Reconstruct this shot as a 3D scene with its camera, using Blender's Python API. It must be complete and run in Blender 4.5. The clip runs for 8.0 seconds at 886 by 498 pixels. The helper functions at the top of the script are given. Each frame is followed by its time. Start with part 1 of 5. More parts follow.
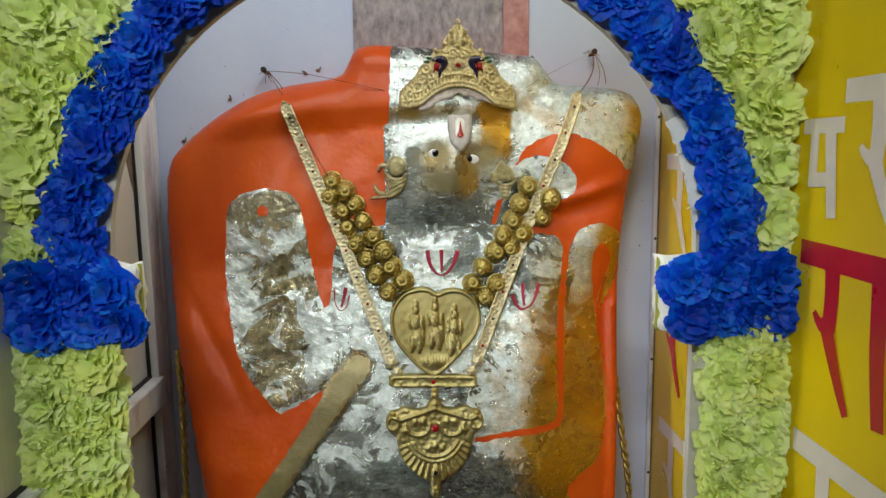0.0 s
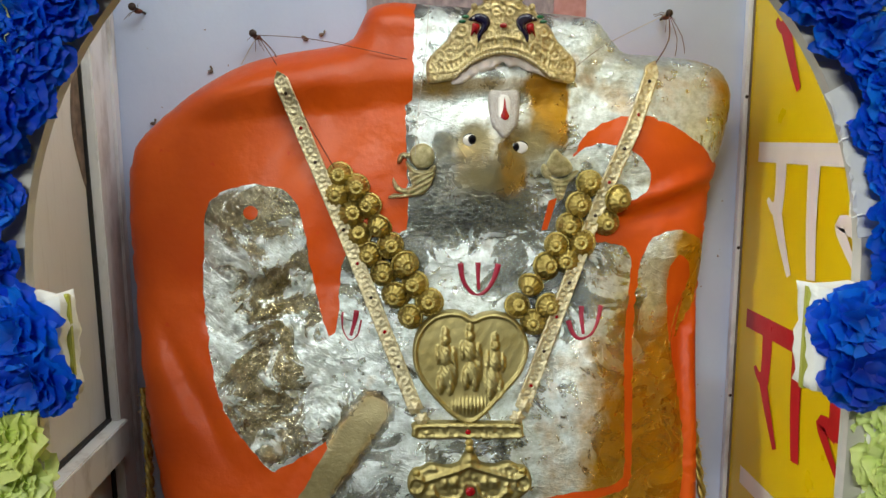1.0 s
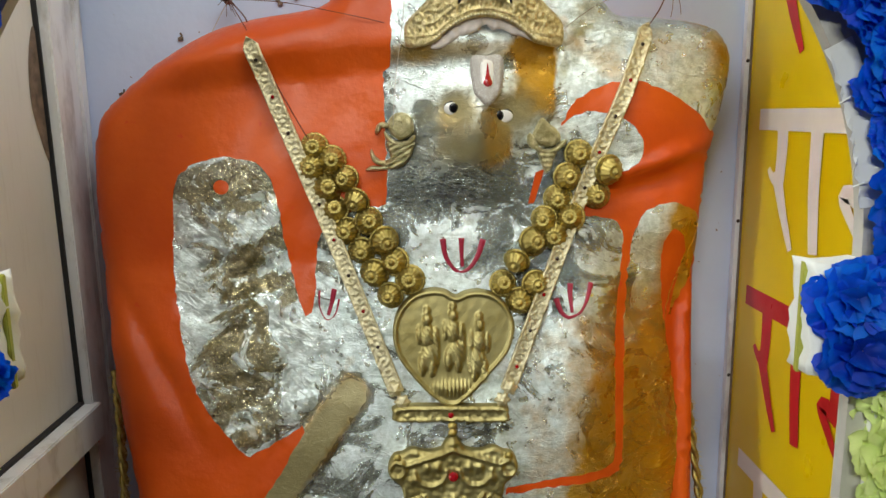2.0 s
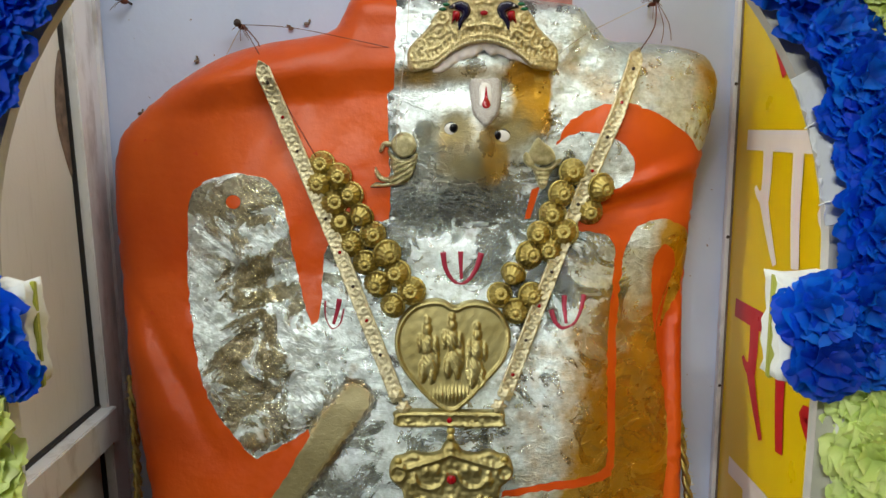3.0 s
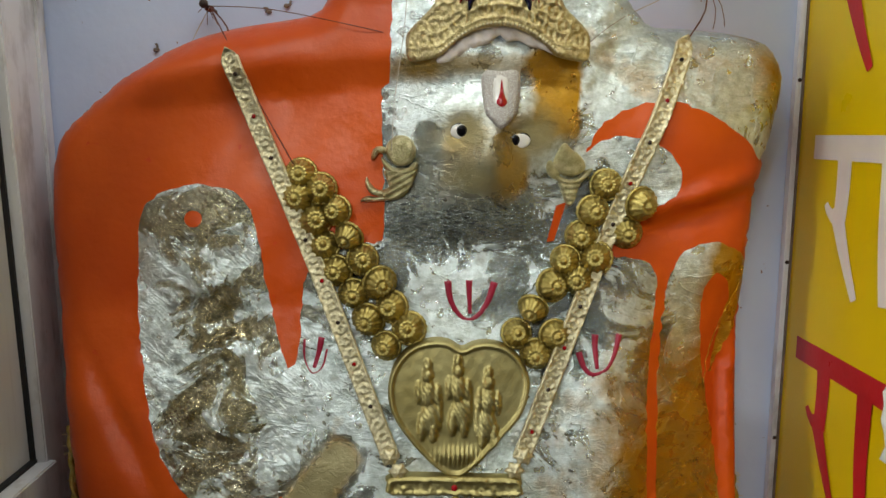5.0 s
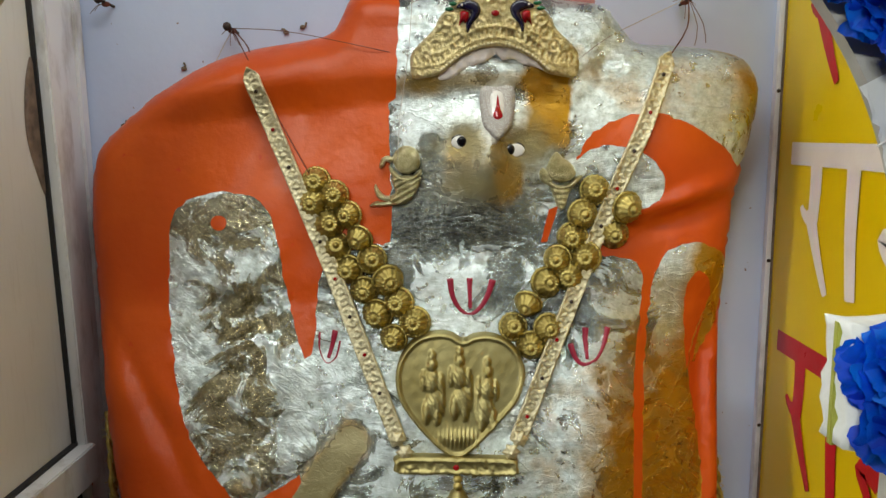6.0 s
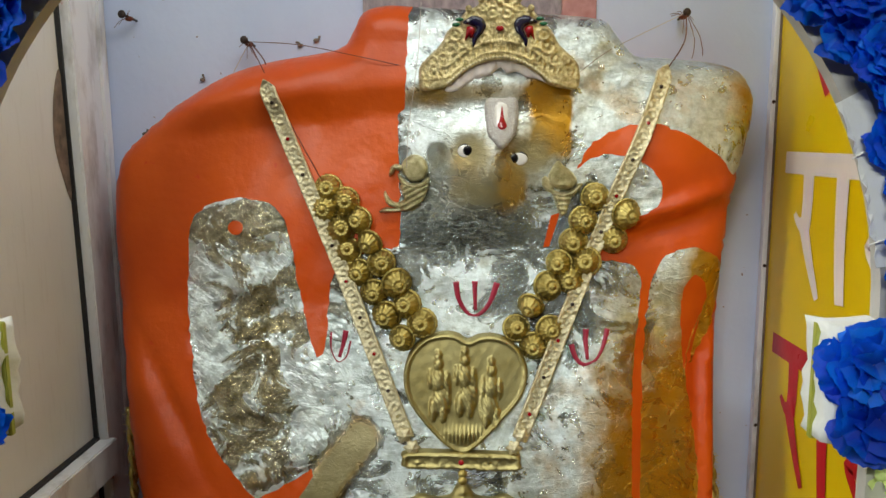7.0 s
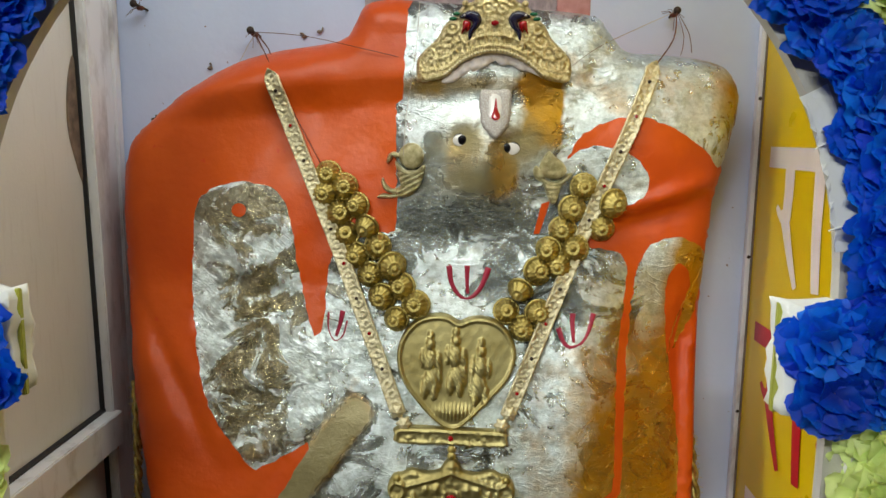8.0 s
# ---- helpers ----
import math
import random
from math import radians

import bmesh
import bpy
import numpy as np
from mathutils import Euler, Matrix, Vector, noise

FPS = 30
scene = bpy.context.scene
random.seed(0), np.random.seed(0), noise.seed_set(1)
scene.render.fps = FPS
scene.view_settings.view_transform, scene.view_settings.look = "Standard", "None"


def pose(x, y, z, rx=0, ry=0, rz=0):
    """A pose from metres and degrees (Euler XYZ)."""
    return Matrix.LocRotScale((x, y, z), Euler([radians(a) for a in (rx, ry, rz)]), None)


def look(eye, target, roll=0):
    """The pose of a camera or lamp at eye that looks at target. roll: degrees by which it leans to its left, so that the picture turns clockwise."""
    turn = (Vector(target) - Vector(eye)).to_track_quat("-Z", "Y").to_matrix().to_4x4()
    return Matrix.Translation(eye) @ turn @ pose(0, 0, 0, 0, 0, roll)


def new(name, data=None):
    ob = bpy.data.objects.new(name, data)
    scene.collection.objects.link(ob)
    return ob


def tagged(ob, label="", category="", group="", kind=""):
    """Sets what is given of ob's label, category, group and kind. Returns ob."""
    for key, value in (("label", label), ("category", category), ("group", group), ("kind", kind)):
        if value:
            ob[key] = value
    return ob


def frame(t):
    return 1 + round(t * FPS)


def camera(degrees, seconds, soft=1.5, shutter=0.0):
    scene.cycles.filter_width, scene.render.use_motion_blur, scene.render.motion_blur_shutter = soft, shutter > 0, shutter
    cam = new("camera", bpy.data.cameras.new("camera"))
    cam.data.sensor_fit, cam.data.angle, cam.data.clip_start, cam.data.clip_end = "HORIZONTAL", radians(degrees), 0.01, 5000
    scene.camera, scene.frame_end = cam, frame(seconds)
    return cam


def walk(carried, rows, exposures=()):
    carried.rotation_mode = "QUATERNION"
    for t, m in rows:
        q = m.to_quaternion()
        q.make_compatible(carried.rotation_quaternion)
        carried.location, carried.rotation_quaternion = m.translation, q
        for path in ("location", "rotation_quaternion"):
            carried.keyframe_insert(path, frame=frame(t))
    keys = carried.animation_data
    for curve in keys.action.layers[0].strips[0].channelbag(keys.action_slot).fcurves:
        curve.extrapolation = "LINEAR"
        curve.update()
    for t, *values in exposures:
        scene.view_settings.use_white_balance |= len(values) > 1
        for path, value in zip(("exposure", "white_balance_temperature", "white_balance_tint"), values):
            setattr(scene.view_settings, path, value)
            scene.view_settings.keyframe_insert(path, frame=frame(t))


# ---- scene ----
cam = camera(62.0, 8.0, soft=1.5)
PATH = [
    (0, (-0.001, 0.039, 1.495), (0.08, 2.018, 1.224), -0.5),
    (0.5, (-0.025, 0.199, 1.473), (0.048, 2.178, 1.192), -0.1),
    (1, (-0.052, 0.37, 1.485), (0.035, 2.346, 1.192), -0.2),
    (1.5, (-0.02, 0.427, 1.47), (0.054, 2.397, 1.135), -0.7),
    (1.7, (-0.008, 0.432, 1.47), (0.059, 2.4, 1.12), -0.7),
    (2.8, (-0.003, 0.377, 1.496), (0.044, 2.343, 1.134), -0.5),
    (3, (0.006, 0.368, 1.482), (0.044, 2.342, 1.164), -0.4),
    (3.5, (0.023, 0.415, 1.489), (0.031, 2.392, 1.193), -0.6),
    (4, (0.031, 0.521, 1.482), (0.013, 2.497, 1.178), -1.0),
    (4.2, (0.011, 0.556, 1.477), (0.011, 2.534, 1.176), -0.9),
    (5.3, (0.011, 0.583, 1.483), (0.033, 2.559, 1.172), 0.0),
    (5.5, (0.02, 0.56, 1.496), (0.031, 2.534, 1.176), -0.2),
    (6, (0.032, 0.491, 1.492), (0.008, 2.468, 1.191), -0.5),
    (6.5, (0.035, 0.461, 1.5), (-0.004, 2.438, 1.205), -0.7),
    (7, (0.037, 0.443, 1.499), (-0.012, 2.421, 1.21), -0.4),
    (7.5, (0.041, 0.417, 1.494), (-0.013, 2.396, 1.204), 0.1),
    (8, (0.056, 0.394, 1.489), (-0.007, 2.37, 1.189), 0.6),
]
walk(cam, [(t, look(eye, target, roll)) for t, eye, target, roll in PATH],
     [(0.0, -0.02), (0.6, 0.14), (1.2, 0.10), (1.6, 0.06), (3.0, 0.10), (3.6, 0.07), (4.1, -0.02), (5.3, -0.28), (5.6, -0.26), (6.1, -0.06), (7.0, -0.02), (8.0, 0.06)])

import mathutils.geometry

# ---------------------------------------------------------------- light
SC = bpy.context.scene
world = bpy.data.worlds.new("world")
SC.world = world
world.use_nodes = True
wn = world.node_tree.nodes
sky = wn.new("ShaderNodeTexSky")
sky.sky_type = "NISHITA"
sky.sun_disc = False
sky.sun_elevation = math.radians(40)
sky.sun_rotation = math.radians(200)
wn["Background"].inputs["Strength"].default_value = 0.10
world.node_tree.links.new(sky.outputs["Color"], wn["Background"].inputs["Color"])
SC.view_settings.exposure = 0.0


def area(name, eye, target, sx, sy, watts, colour):
    data = bpy.data.lights.new(name, "AREA")
    data.shape, data.size, data.size_y, data.energy, data.color = "RECTANGLE", sx, sy, watts, colour
    ob = new(name, data)
    ob.matrix_world = look(eye, target)
    return ob


# tubes out of view: under the niche ceiling and on the hall ceiling; upright behind the left leg of the arch, an added
# fill for the yellow wall
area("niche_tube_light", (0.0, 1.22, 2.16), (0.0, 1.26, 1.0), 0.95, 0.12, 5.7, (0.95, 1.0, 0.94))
area("leg_fill_light", (-0.54, 1.18, 1.15), (0.56, 1.32, 1.15), 0.05, 0.9, 0.95, (0.95, 1.0, 0.94)).data.spread = math.radians(68)
area("hall_tube_light", (-0.45, -1.0, 2.5), (0.05, 0.8, 1.2), 1.0, 0.12, 36.8, (0.95, 1.0, 0.94))

# ---------------------------------------------------------------- materials


def srgb(r, g, b):
    return tuple((c / 255 / 12.92 if c / 255 <= 0.04045 else ((c / 255 + 0.055) / 1.055) ** 2.4) for c in (r, g, b)) + (1.0,)


class Mat:
    """A principled material with a short way to add nodes."""

    def __init__(self, name, colour, rough=0.5, metal=0.0, spec=0.5):
        self.m = bpy.data.materials.new(name)
        self.m.use_nodes = True
        self.n, self.l = self.m.node_tree.nodes, self.m.node_tree.links
        self.p = self.n["Principled BSDF"]
        self.p.inputs["Base Color"].default_value = colour
        self.p.inputs["Roughness"].default_value = rough
        self.p.inputs["Metallic"].default_value = metal
        self.p.inputs["Specular IOR Level"].default_value = spec
        self.coords = self.n.new("ShaderNodeTexCoord").outputs["Object"]
        self.height = None

    def noise(self, scale, detail=4.0, rough=0.55, stretch=(1, 1, 1), distortion=0.0, turn=0.0):
        mp = self.n.new("ShaderNodeMapping")
        if turn:
            mp.vector_type = "TEXTURE"
            mp.inputs["Rotation"].default_value = (0, turn, 0)
            stretch = tuple(1 / q for q in stretch)
        mp.inputs["Scale"].default_value = stretch
        self.l.new(self.coords, mp.inputs["Vector"])
        t = self.n.new("ShaderNodeTexNoise")
        t.inputs["Scale"].default_value = scale
        t.inputs["Detail"].default_value = detail
        t.inputs["Roughness"].default_value = rough
        t.inputs["Distortion"].default_value = distortion
        self.l.new(mp.outputs["Vector"], t.inputs["Vector"])
        return t.outputs["Fac"]

    def voronoi(self, scale, feature="F1", stretch=(1, 1, 1)):
        mp = self.n.new("ShaderNodeMapping")
        mp.inputs["Scale"].default_value = stretch
        self.l.new(self.coords, mp.inputs["Vector"])
        t = self.n.new("ShaderNodeTexVoronoi")
        t.feature = feature
        t.inputs["Scale"].default_value = scale
        self.l.new(mp.outputs["Vector"], t.inputs["Vector"])
        return t.outputs["Distance"]

    def ramp(self, fac, lo, hi, a=0.0, b=1.0):
        r = self.n.new("ShaderNodeMapRange")
        r.inputs["From Min"].default_value, r.inputs["From Max"].default_value = lo, hi
        r.inputs["To Min"].default_value, r.inputs["To Max"].default_value = a, b
        self.l.new(fac, r.inputs["Value"])
        return r.outputs["Result"]

    def math(self, op, a, b):
        q = self.n.new("ShaderNodeMath")
        q.operation = op
        for i, v in enumerate((a, b)):
            if isinstance(v, (int, float)):
                q.inputs[i].default_value = v
            else:
                self.l.new(v, q.inputs[i])
        return q.outputs["Value"]

    def mix(self, fac, a, b):
        q = self.n.new("ShaderNodeMix")
        q.data_type = "RGBA"
        for i, v in ((0, fac), (6, a), (7, b)):
            if isinstance(v, (int, float, tuple)):
                q.inputs[i].default_value = v
            else:
                self.l.new(v, q.inputs[i])
        return q.outputs[2]

    def colour(self, out):
        self.l.new(out, self.p.inputs["Base Color"])
        return self

    def rough(self, out):
        self.l.new(out, self.p.inputs["Roughness"])
        return self

    def bump(self, out, metres, strength=1.0):
        b = self.n.new("ShaderNodeBump")
        b.inputs["Distance"].default_value = metres
        b.inputs["Strength"].default_value = strength
        self.l.new(out, b.inputs["Height"])
        if self.height:
            self.l.new(self.height, b.inputs["Normal"])
        self.height = b.outputs["Normal"]
        self.l.new(self.height, self.p.inputs["Normal"])
        return self

    def attribute(self, name):
        a = self.n.new("ShaderNodeAttribute")
        a.attribute_name = name
        return a.outputs["Fac"]

    def random(self):
        return self.n.new("ShaderNodeObjectInfo").outputs["Random"]

    def island(self):
        return self.n.new("ShaderNodeNewGeometry").outputs["Random Per Island"]


def plain(name, colour, rough=0.5, metal=0.0, vary=0.12, scale=9.0, relief=0.0006, fine=140.0):
    m = Mat(name, colour, rough, metal)
    dark = tuple(c * (1 - vary * 2) for c in colour[:3]) + (1.0,)
    lite = tuple(min(1, c * (1 + vary)) for c in colour[:3]) + (1.0,)
    m.colour(m.mix(m.ramp(m.noise(scale), 0.3, 0.7), dark, lite))
    m.rough(m.ramp(m.noise(scale * 3), 0.3, 0.7, max(0.02, rough - 0.08), min(1, rough + 0.1)))
    m.bump(m.noise(fine), relief)
    return m


# orange sindoor paint: thick, slightly glossy, with faint lumps and darker drips
ORANGE = Mat("orange_paint", srgb(198, 68, 8), 0.40, 0.0, 0.32)
o_tone = ORANGE.mix(ORANGE.ramp(ORANGE.noise(5.0, 5), 0.3, 0.7), srgb(186, 64, 5), srgb(203, 84, 14))
o_spot = ORANGE.ramp(ORANGE.noise(46.0, 3), 0.68, 0.76)
ORANGE.colour(ORANGE.mix(o_spot, o_tone, srgb(196, 58, 22)))
ORANGE.rough(ORANGE.ramp(ORANGE.noise(14.0), 0.3, 0.7, 0.32, 0.48))
ORANGE.bump(ORANGE.noise(9.0, 3), 0.006, 0.6).bump(ORANGE.noise(70.0, 4), 0.0012, 0.6).bump(ORANGE.noise(420.0), 0.0003, 0.5)

# beaten foil: smooth olive-grey metal with frosted silver leaf and gilding over it, creased at two scales; bright and
# dark reflections are partly painted into these colours
FOIL = Mat("beaten_foil", (0.5, 0.5, 0.45, 1), 0.3, 1.0)
gilt, creased, frosted = FOIL.attribute("gilt"), FOIL.attribute("crease"), FOIL.attribute("frost_gleam")
f_patch = FOIL.ramp(FOIL.noise(13.0, 5, 0.6), 0.38, 0.66, -0.2, 0.2)
# gold leaf, plus the yellow wall's amber reflection painted as gold
f_mask = FOIL.ramp(FOIL.math("ADD", gilt, f_patch), 0.25, 0.75)
f_frost_gleam = FOIL.ramp(FOIL.math("ADD", FOIL.noise(11.0, 9, 0.66, (1, 1, 1.25), 0.9), frosted), 0.495, 0.565)
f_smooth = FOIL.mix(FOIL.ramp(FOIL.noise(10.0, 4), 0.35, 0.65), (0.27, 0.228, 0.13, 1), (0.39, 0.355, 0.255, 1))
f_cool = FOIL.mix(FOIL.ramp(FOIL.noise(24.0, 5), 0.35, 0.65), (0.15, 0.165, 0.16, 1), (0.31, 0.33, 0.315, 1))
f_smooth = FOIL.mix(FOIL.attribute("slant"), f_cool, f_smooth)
f_pale = FOIL.mix(FOIL.ramp(FOIL.noise(85.0, 6, 0.7), 0.38, 0.66), (0.84, 0.91, 0.92, 1), (0.54, 0.60, 0.58, 1))
f_gold = FOIL.mix(FOIL.ramp(FOIL.noise(18.0, 4), 0.3, 0.7), (0.56, 0.29, 0.018, 1), (0.42, 0.25, 0.05, 1))
f_leaf = FOIL.mix(f_mask, FOIL.mix(f_frost_gleam, f_smooth, f_pale), f_gold)
# dull gilding round the eyes, with brow and nose shade painted in dark olive
f_worn_shade = FOIL.ramp(FOIL.math("ADD", FOIL.noise(26.0, 6, 0.65, (1, 1, 1.3), 0.6), FOIL.attribute("worn_shade")), 0.55, 0.85, 0.0, 0.75)
FOIL.colour(FOIL.mix(f_worn_shade, f_leaf, (0.17, 0.145, 0.075, 1)))
# olive of sash and face, also painted as shade below the crown
f_cloth = FOIL.mix(FOIL.ramp(FOIL.noise(22.0, 4), 0.35, 0.7), (0.31, 0.26, 0.125, 1), (0.21, 0.17, 0.075, 1))
FOIL.colour(FOIL.mix(FOIL.attribute("band"), FOIL.mix(f_worn_shade, f_leaf, (0.17, 0.145, 0.075, 1)), f_cloth))
FOIL.l.new(FOIL.ramp(FOIL.attribute("band"), 0.0, 1.0, 1.0, 0.3), FOIL.p.inputs["Metallic"])
f_rough = FOIL.ramp(FOIL.noise(40.0, 4), 0.3, 0.75, 0.15, 0.28)
FOIL.rough(FOIL.math("ADD", f_rough, FOIL.math("ADD", FOIL.math("MULTIPLY", f_frost_gleam, 0.10), FOIL.math("MULTIPLY", FOIL.attribute("band"), 0.16))))
FOIL.bump(FOIL.math("MULTIPLY", FOIL.noise(15.0, 3, 0.5, (1, 1, 1.3), 0.8), creased), 0.011, 1.0)
f_line = FOIL.ramp(FOIL.noise(44.0, 5, 0.6, (0.8, 1, 1.3), 2.2), 0.47, 0.53)
FOIL.bump(FOIL.math("MULTIPLY", f_line, FOIL.math("ADD", creased, 0.08)), 0.0011, 0.9)
FOIL.bump(FOIL.math("MULTIPLY", FOIL.noise(130.0, 5, 0.65, (0.8, 1, 1.5), 1.0), FOIL.math("ADD", creased, 0.25)), 0.0017, 0.85)

# fine wrinkles of the leaf: level on face and chest, slanting across the open palm
f_slant = FOIL.attribute("slant")
f_bare = FOIL.math("SUBTRACT", 1.0, FOIL.attribute("band"))
f_level = FOIL.math("MULTIPLY", FOIL.math("SUBTRACT", 1.0, f_slant), f_bare)
f_slant = FOIL.math("MULTIPLY", f_slant, f_bare)
FOIL.bump(FOIL.math("MULTIPLY", FOIL.ramp(FOIL.noise(110.0, 6, 0.66, (0.5, 1, 1.4), 1.8), 0.42, 0.58), f_level), 0.0006, 0.6)
FOIL.bump(FOIL.math("MULTIPLY", FOIL.ramp(FOIL.noise(46.0, 6, 0.62, (0.28, 1, 1.6), 0.7, 0.75), 0.46, 0.54), f_slant), 0.0016, 0.9)

# long thin raised crinkles, two ways
for turn, scale, where in ((0.75, 15.0, FOIL.attribute("slant")), (-0.8, 12.0, FOIL.attribute("fold")), (0.15, 17.0, f_bare)):
    f_wave = FOIL.math("SUBTRACT", FOIL.noise(scale, 3, 0.5, (0.55, 1, 1.5), 0.9, turn), 0.5)
    f_vein = FOIL.ramp(FOIL.math("ABSOLUTE", f_wave, 0.0), 0.0, 0.011, 1.0, 0.0)
    FOIL.bump(FOIL.math("MULTIPLY", f_vein, FOIL.math("MULTIPLY", where, f_bare)), 0.0013, 0.75)

GOLD = Mat("gilt_metal", (0.78, 0.55, 0.17, 1), 0.32, 1.0)
GOLD.colour(GOLD.mix(GOLD.ramp(GOLD.noise(120.0, 4), 0.35, 0.7), (0.54, 0.43, 0.15, 1), (0.29, 0.22, 0.06, 1)))
GOLD.rough(GOLD.ramp(GOLD.noise(200.0), 0.3, 0.7, 0.38, 0.58))
GOLD.bump(GOLD.noise(300.0, 4), 0.0006, 0.6)
CROWN_GOLD = Mat("bright_gilt_metal", (0.7, 0.56, 0.27, 1), 0.5, 1.0)
CROWN_GOLD.colour(CROWN_GOLD.mix(CROWN_GOLD.ramp(CROWN_GOLD.noise(160.0, 5), 0.35, 0.68), (0.73, 0.63, 0.37, 1), (0.46, 0.36, 0.16, 1)))
CROWN_GOLD.rough(CROWN_GOLD.ramp(CROWN_GOLD.noise(200.0), 0.3, 0.7, 0.30, 0.5))
CROWN_GOLD.bump(CROWN_GOLD.ramp(CROWN_GOLD.noise(120.0, 2, 0.5, (1, 1, 1), 3.5), 0.42, 0.58), 0.0008, 0.9)
CROWN_GOLD.bump(CROWN_GOLD.noise(420.0, 4), 0.0006, 0.7)
HEART_GOLD = Mat("olive_gilt_sheet", (0.48, 0.40, 0.16, 1), 0.46, 1.0)
HEART_GOLD.colour(HEART_GOLD.mix(HEART_GOLD.ramp(HEART_GOLD.noise(22.0, 5), 0.35, 0.68), (0.43, 0.365, 0.165, 1), (0.33, 0.265, 0.10, 1)))
HEART_GOLD.bump(HEART_GOLD.noise(320.0, 4), 0.0004, 0.5)
EAR_GOLD = Mat("antique_gilt_metal", (0.56, 0.47, 0.24, 1), 0.42, 1.0)
EAR_GOLD.colour(EAR_GOLD.mix(EAR_GOLD.ramp(EAR_GOLD.noise(90.0, 4), 0.35, 0.7), (0.66, 0.60, 0.37, 1), (0.36, 0.31, 0.15, 1)))
EAR_GOLD.bump(EAR_GOLD.ramp(EAR_GOLD.noise(170.0, 2, 0.5, (1, 1, 1), 3.0), 0.42, 0.58), 0.0014, 1.0).bump(EAR_GOLD.noise(420.0, 4), 0.0004, 0.5)
PALE_GOLD = Mat("pale_gilt_metal", (0.86, 0.70, 0.36, 1), 0.58, 1.0)
PALE_GOLD.colour(PALE_GOLD.mix(PALE_GOLD.ramp(PALE_GOLD.noise(140.0, 4), 0.35, 0.7), (0.77, 0.70, 0.49, 1), (0.54, 0.46, 0.28, 1)))
PALE_GOLD.bump(PALE_GOLD.noise(300.0, 4), 0.0012, 0.7)

RED_PAINT = plain("red_paint_mark", srgb(150, 16, 50), 0.45, relief=0.0003)
EYE_WHITE = plain("white_enamel", srgb(206, 200, 194), 0.22, vary=0.03, relief=0.0)
EYE_BLACK = plain("black_enamel", srgb(14, 12, 14), 0.12, vary=0.02, relief=0.0)
RED_GEM = plain("red_glass_stone", srgb(150, 16, 26), 0.12, vary=0.1, relief=0.0)
NAVY_GEM = plain("navy_enamel", srgb(22, 18, 48), 0.18, vary=0.1, relief=0.0)
GREEN_GEM = plain("green_enamel", srgb(30, 92, 60), 0.2, vary=0.1, relief=0.0)
PINK_CLOTH = plain("pink_cotton_wadding", srgb(232, 220, 216), 0.95, vary=0.1, scale=40, relief=0.002, fine=160)
GLITTER = Mat("pink_glitter_plate", srgb(198, 170, 164), 0.4, 0.3)
GLITTER.colour(GLITTER.mix(GLITTER.ramp(GLITTER.voronoi(620.0), 0.1, 0.5), srgb(216, 216, 213), srgb(160, 152, 146)))
GLITTER.bump(GLITTER.voronoi(620.0), 0.0012, 0.8)

# lilac-white wall with orange and brown specks
WALL = Mat("whitewashed_wall", srgb(198, 197, 212), 0.6)
w_tone = WALL.mix(WALL.ramp(WALL.noise(3.0, 6), 0.3, 0.7), srgb(180, 193, 224), srgb(200, 211, 238))
w_speck = WALL.ramp(WALL.noise(21.0, 2, 0.5), 0.735, 0.76)
w_fine = WALL.ramp(WALL.noise(75.0, 2, 0.5), 0.76, 0.79)
WALL.colour(WALL.mix(w_fine, WALL.mix(w_speck, w_tone, srgb(188, 120, 92)), srgb(120, 84, 76)))
WALL.bump(WALL.noise(60.0, 5), 0.0014, 0.5)

YELLOW = Mat("yellow_printed_sheet", srgb(226, 178, 14), 0.32)
YELLOW.colour(YELLOW.mix(YELLOW.ramp(YELLOW.noise(2.4, 4), 0.3, 0.7), srgb(214, 179, 0), srgb(229, 196, 4)))
YELLOW.rough(YELLOW.ramp(YELLOW.noise(9.0, 4), 0.3, 0.7, 0.26, 0.42))
YELLOW.bump(YELLOW.noise(5.0, 2), 0.008, 0.35).bump(YELLOW.noise(160.0), 0.0005, 0.4)
LETTER_RED = plain("red_sign_paint", srgb(186, 24, 32), 0.35, relief=0.0003)
LETTER_WHITE = plain("white_sign_paint", srgb(226, 214, 206), 0.4, vary=0.05, relief=0.0003)

BEIGE = Mat("beige_laminate", srgb(192, 180, 160), 0.42)
b_tone = BEIGE.mix(BEIGE.ramp(BEIGE.noise(4.0, 5), 0.3, 0.7), srgb(205, 204, 200), srgb(219, 217, 213))
BEIGE.colour(BEIGE.mix(BEIGE.ramp(BEIGE.noise(120.0, 3, 0.6, (1, 1, 0.1)), 0.55, 0.8, 0, 0.2), b_tone, srgb(150, 136, 116)))
BEIGE.bump(BEIGE.noise(160.0), 0.0006, 0.5)
STAIN = plain("brown_soot_stain", srgb(116, 100, 88), 0.7, vary=0.25, scale=60)
ALUMINIUM = Mat("white_coated_aluminium", srgb(206, 206, 208), 0.38, 0.1)
al_dirt = ALUMINIUM.ramp(ALUMINIUM.noise(30.0, 3, 0.6, (1, 1, 0.6)), 0.69, 0.74)
ALUMINIUM.colour(ALUMINIUM.mix(al_dirt, ALUMINIUM.mix(ALUMINIUM.ramp(ALUMINIUM.noise(26.0, 5, 0.6, (1, 1, 0.35)), 0.5, 0.78), srgb(230, 230, 234), srgb(164, 156, 154)), srgb(182, 108, 92)))
ALUMINIUM.bump(ALUMINIUM.noise(90.0), 0.0006, 0.5)
GASKET = plain("black_rubber_seal", srgb(34, 32, 34), 0.6)
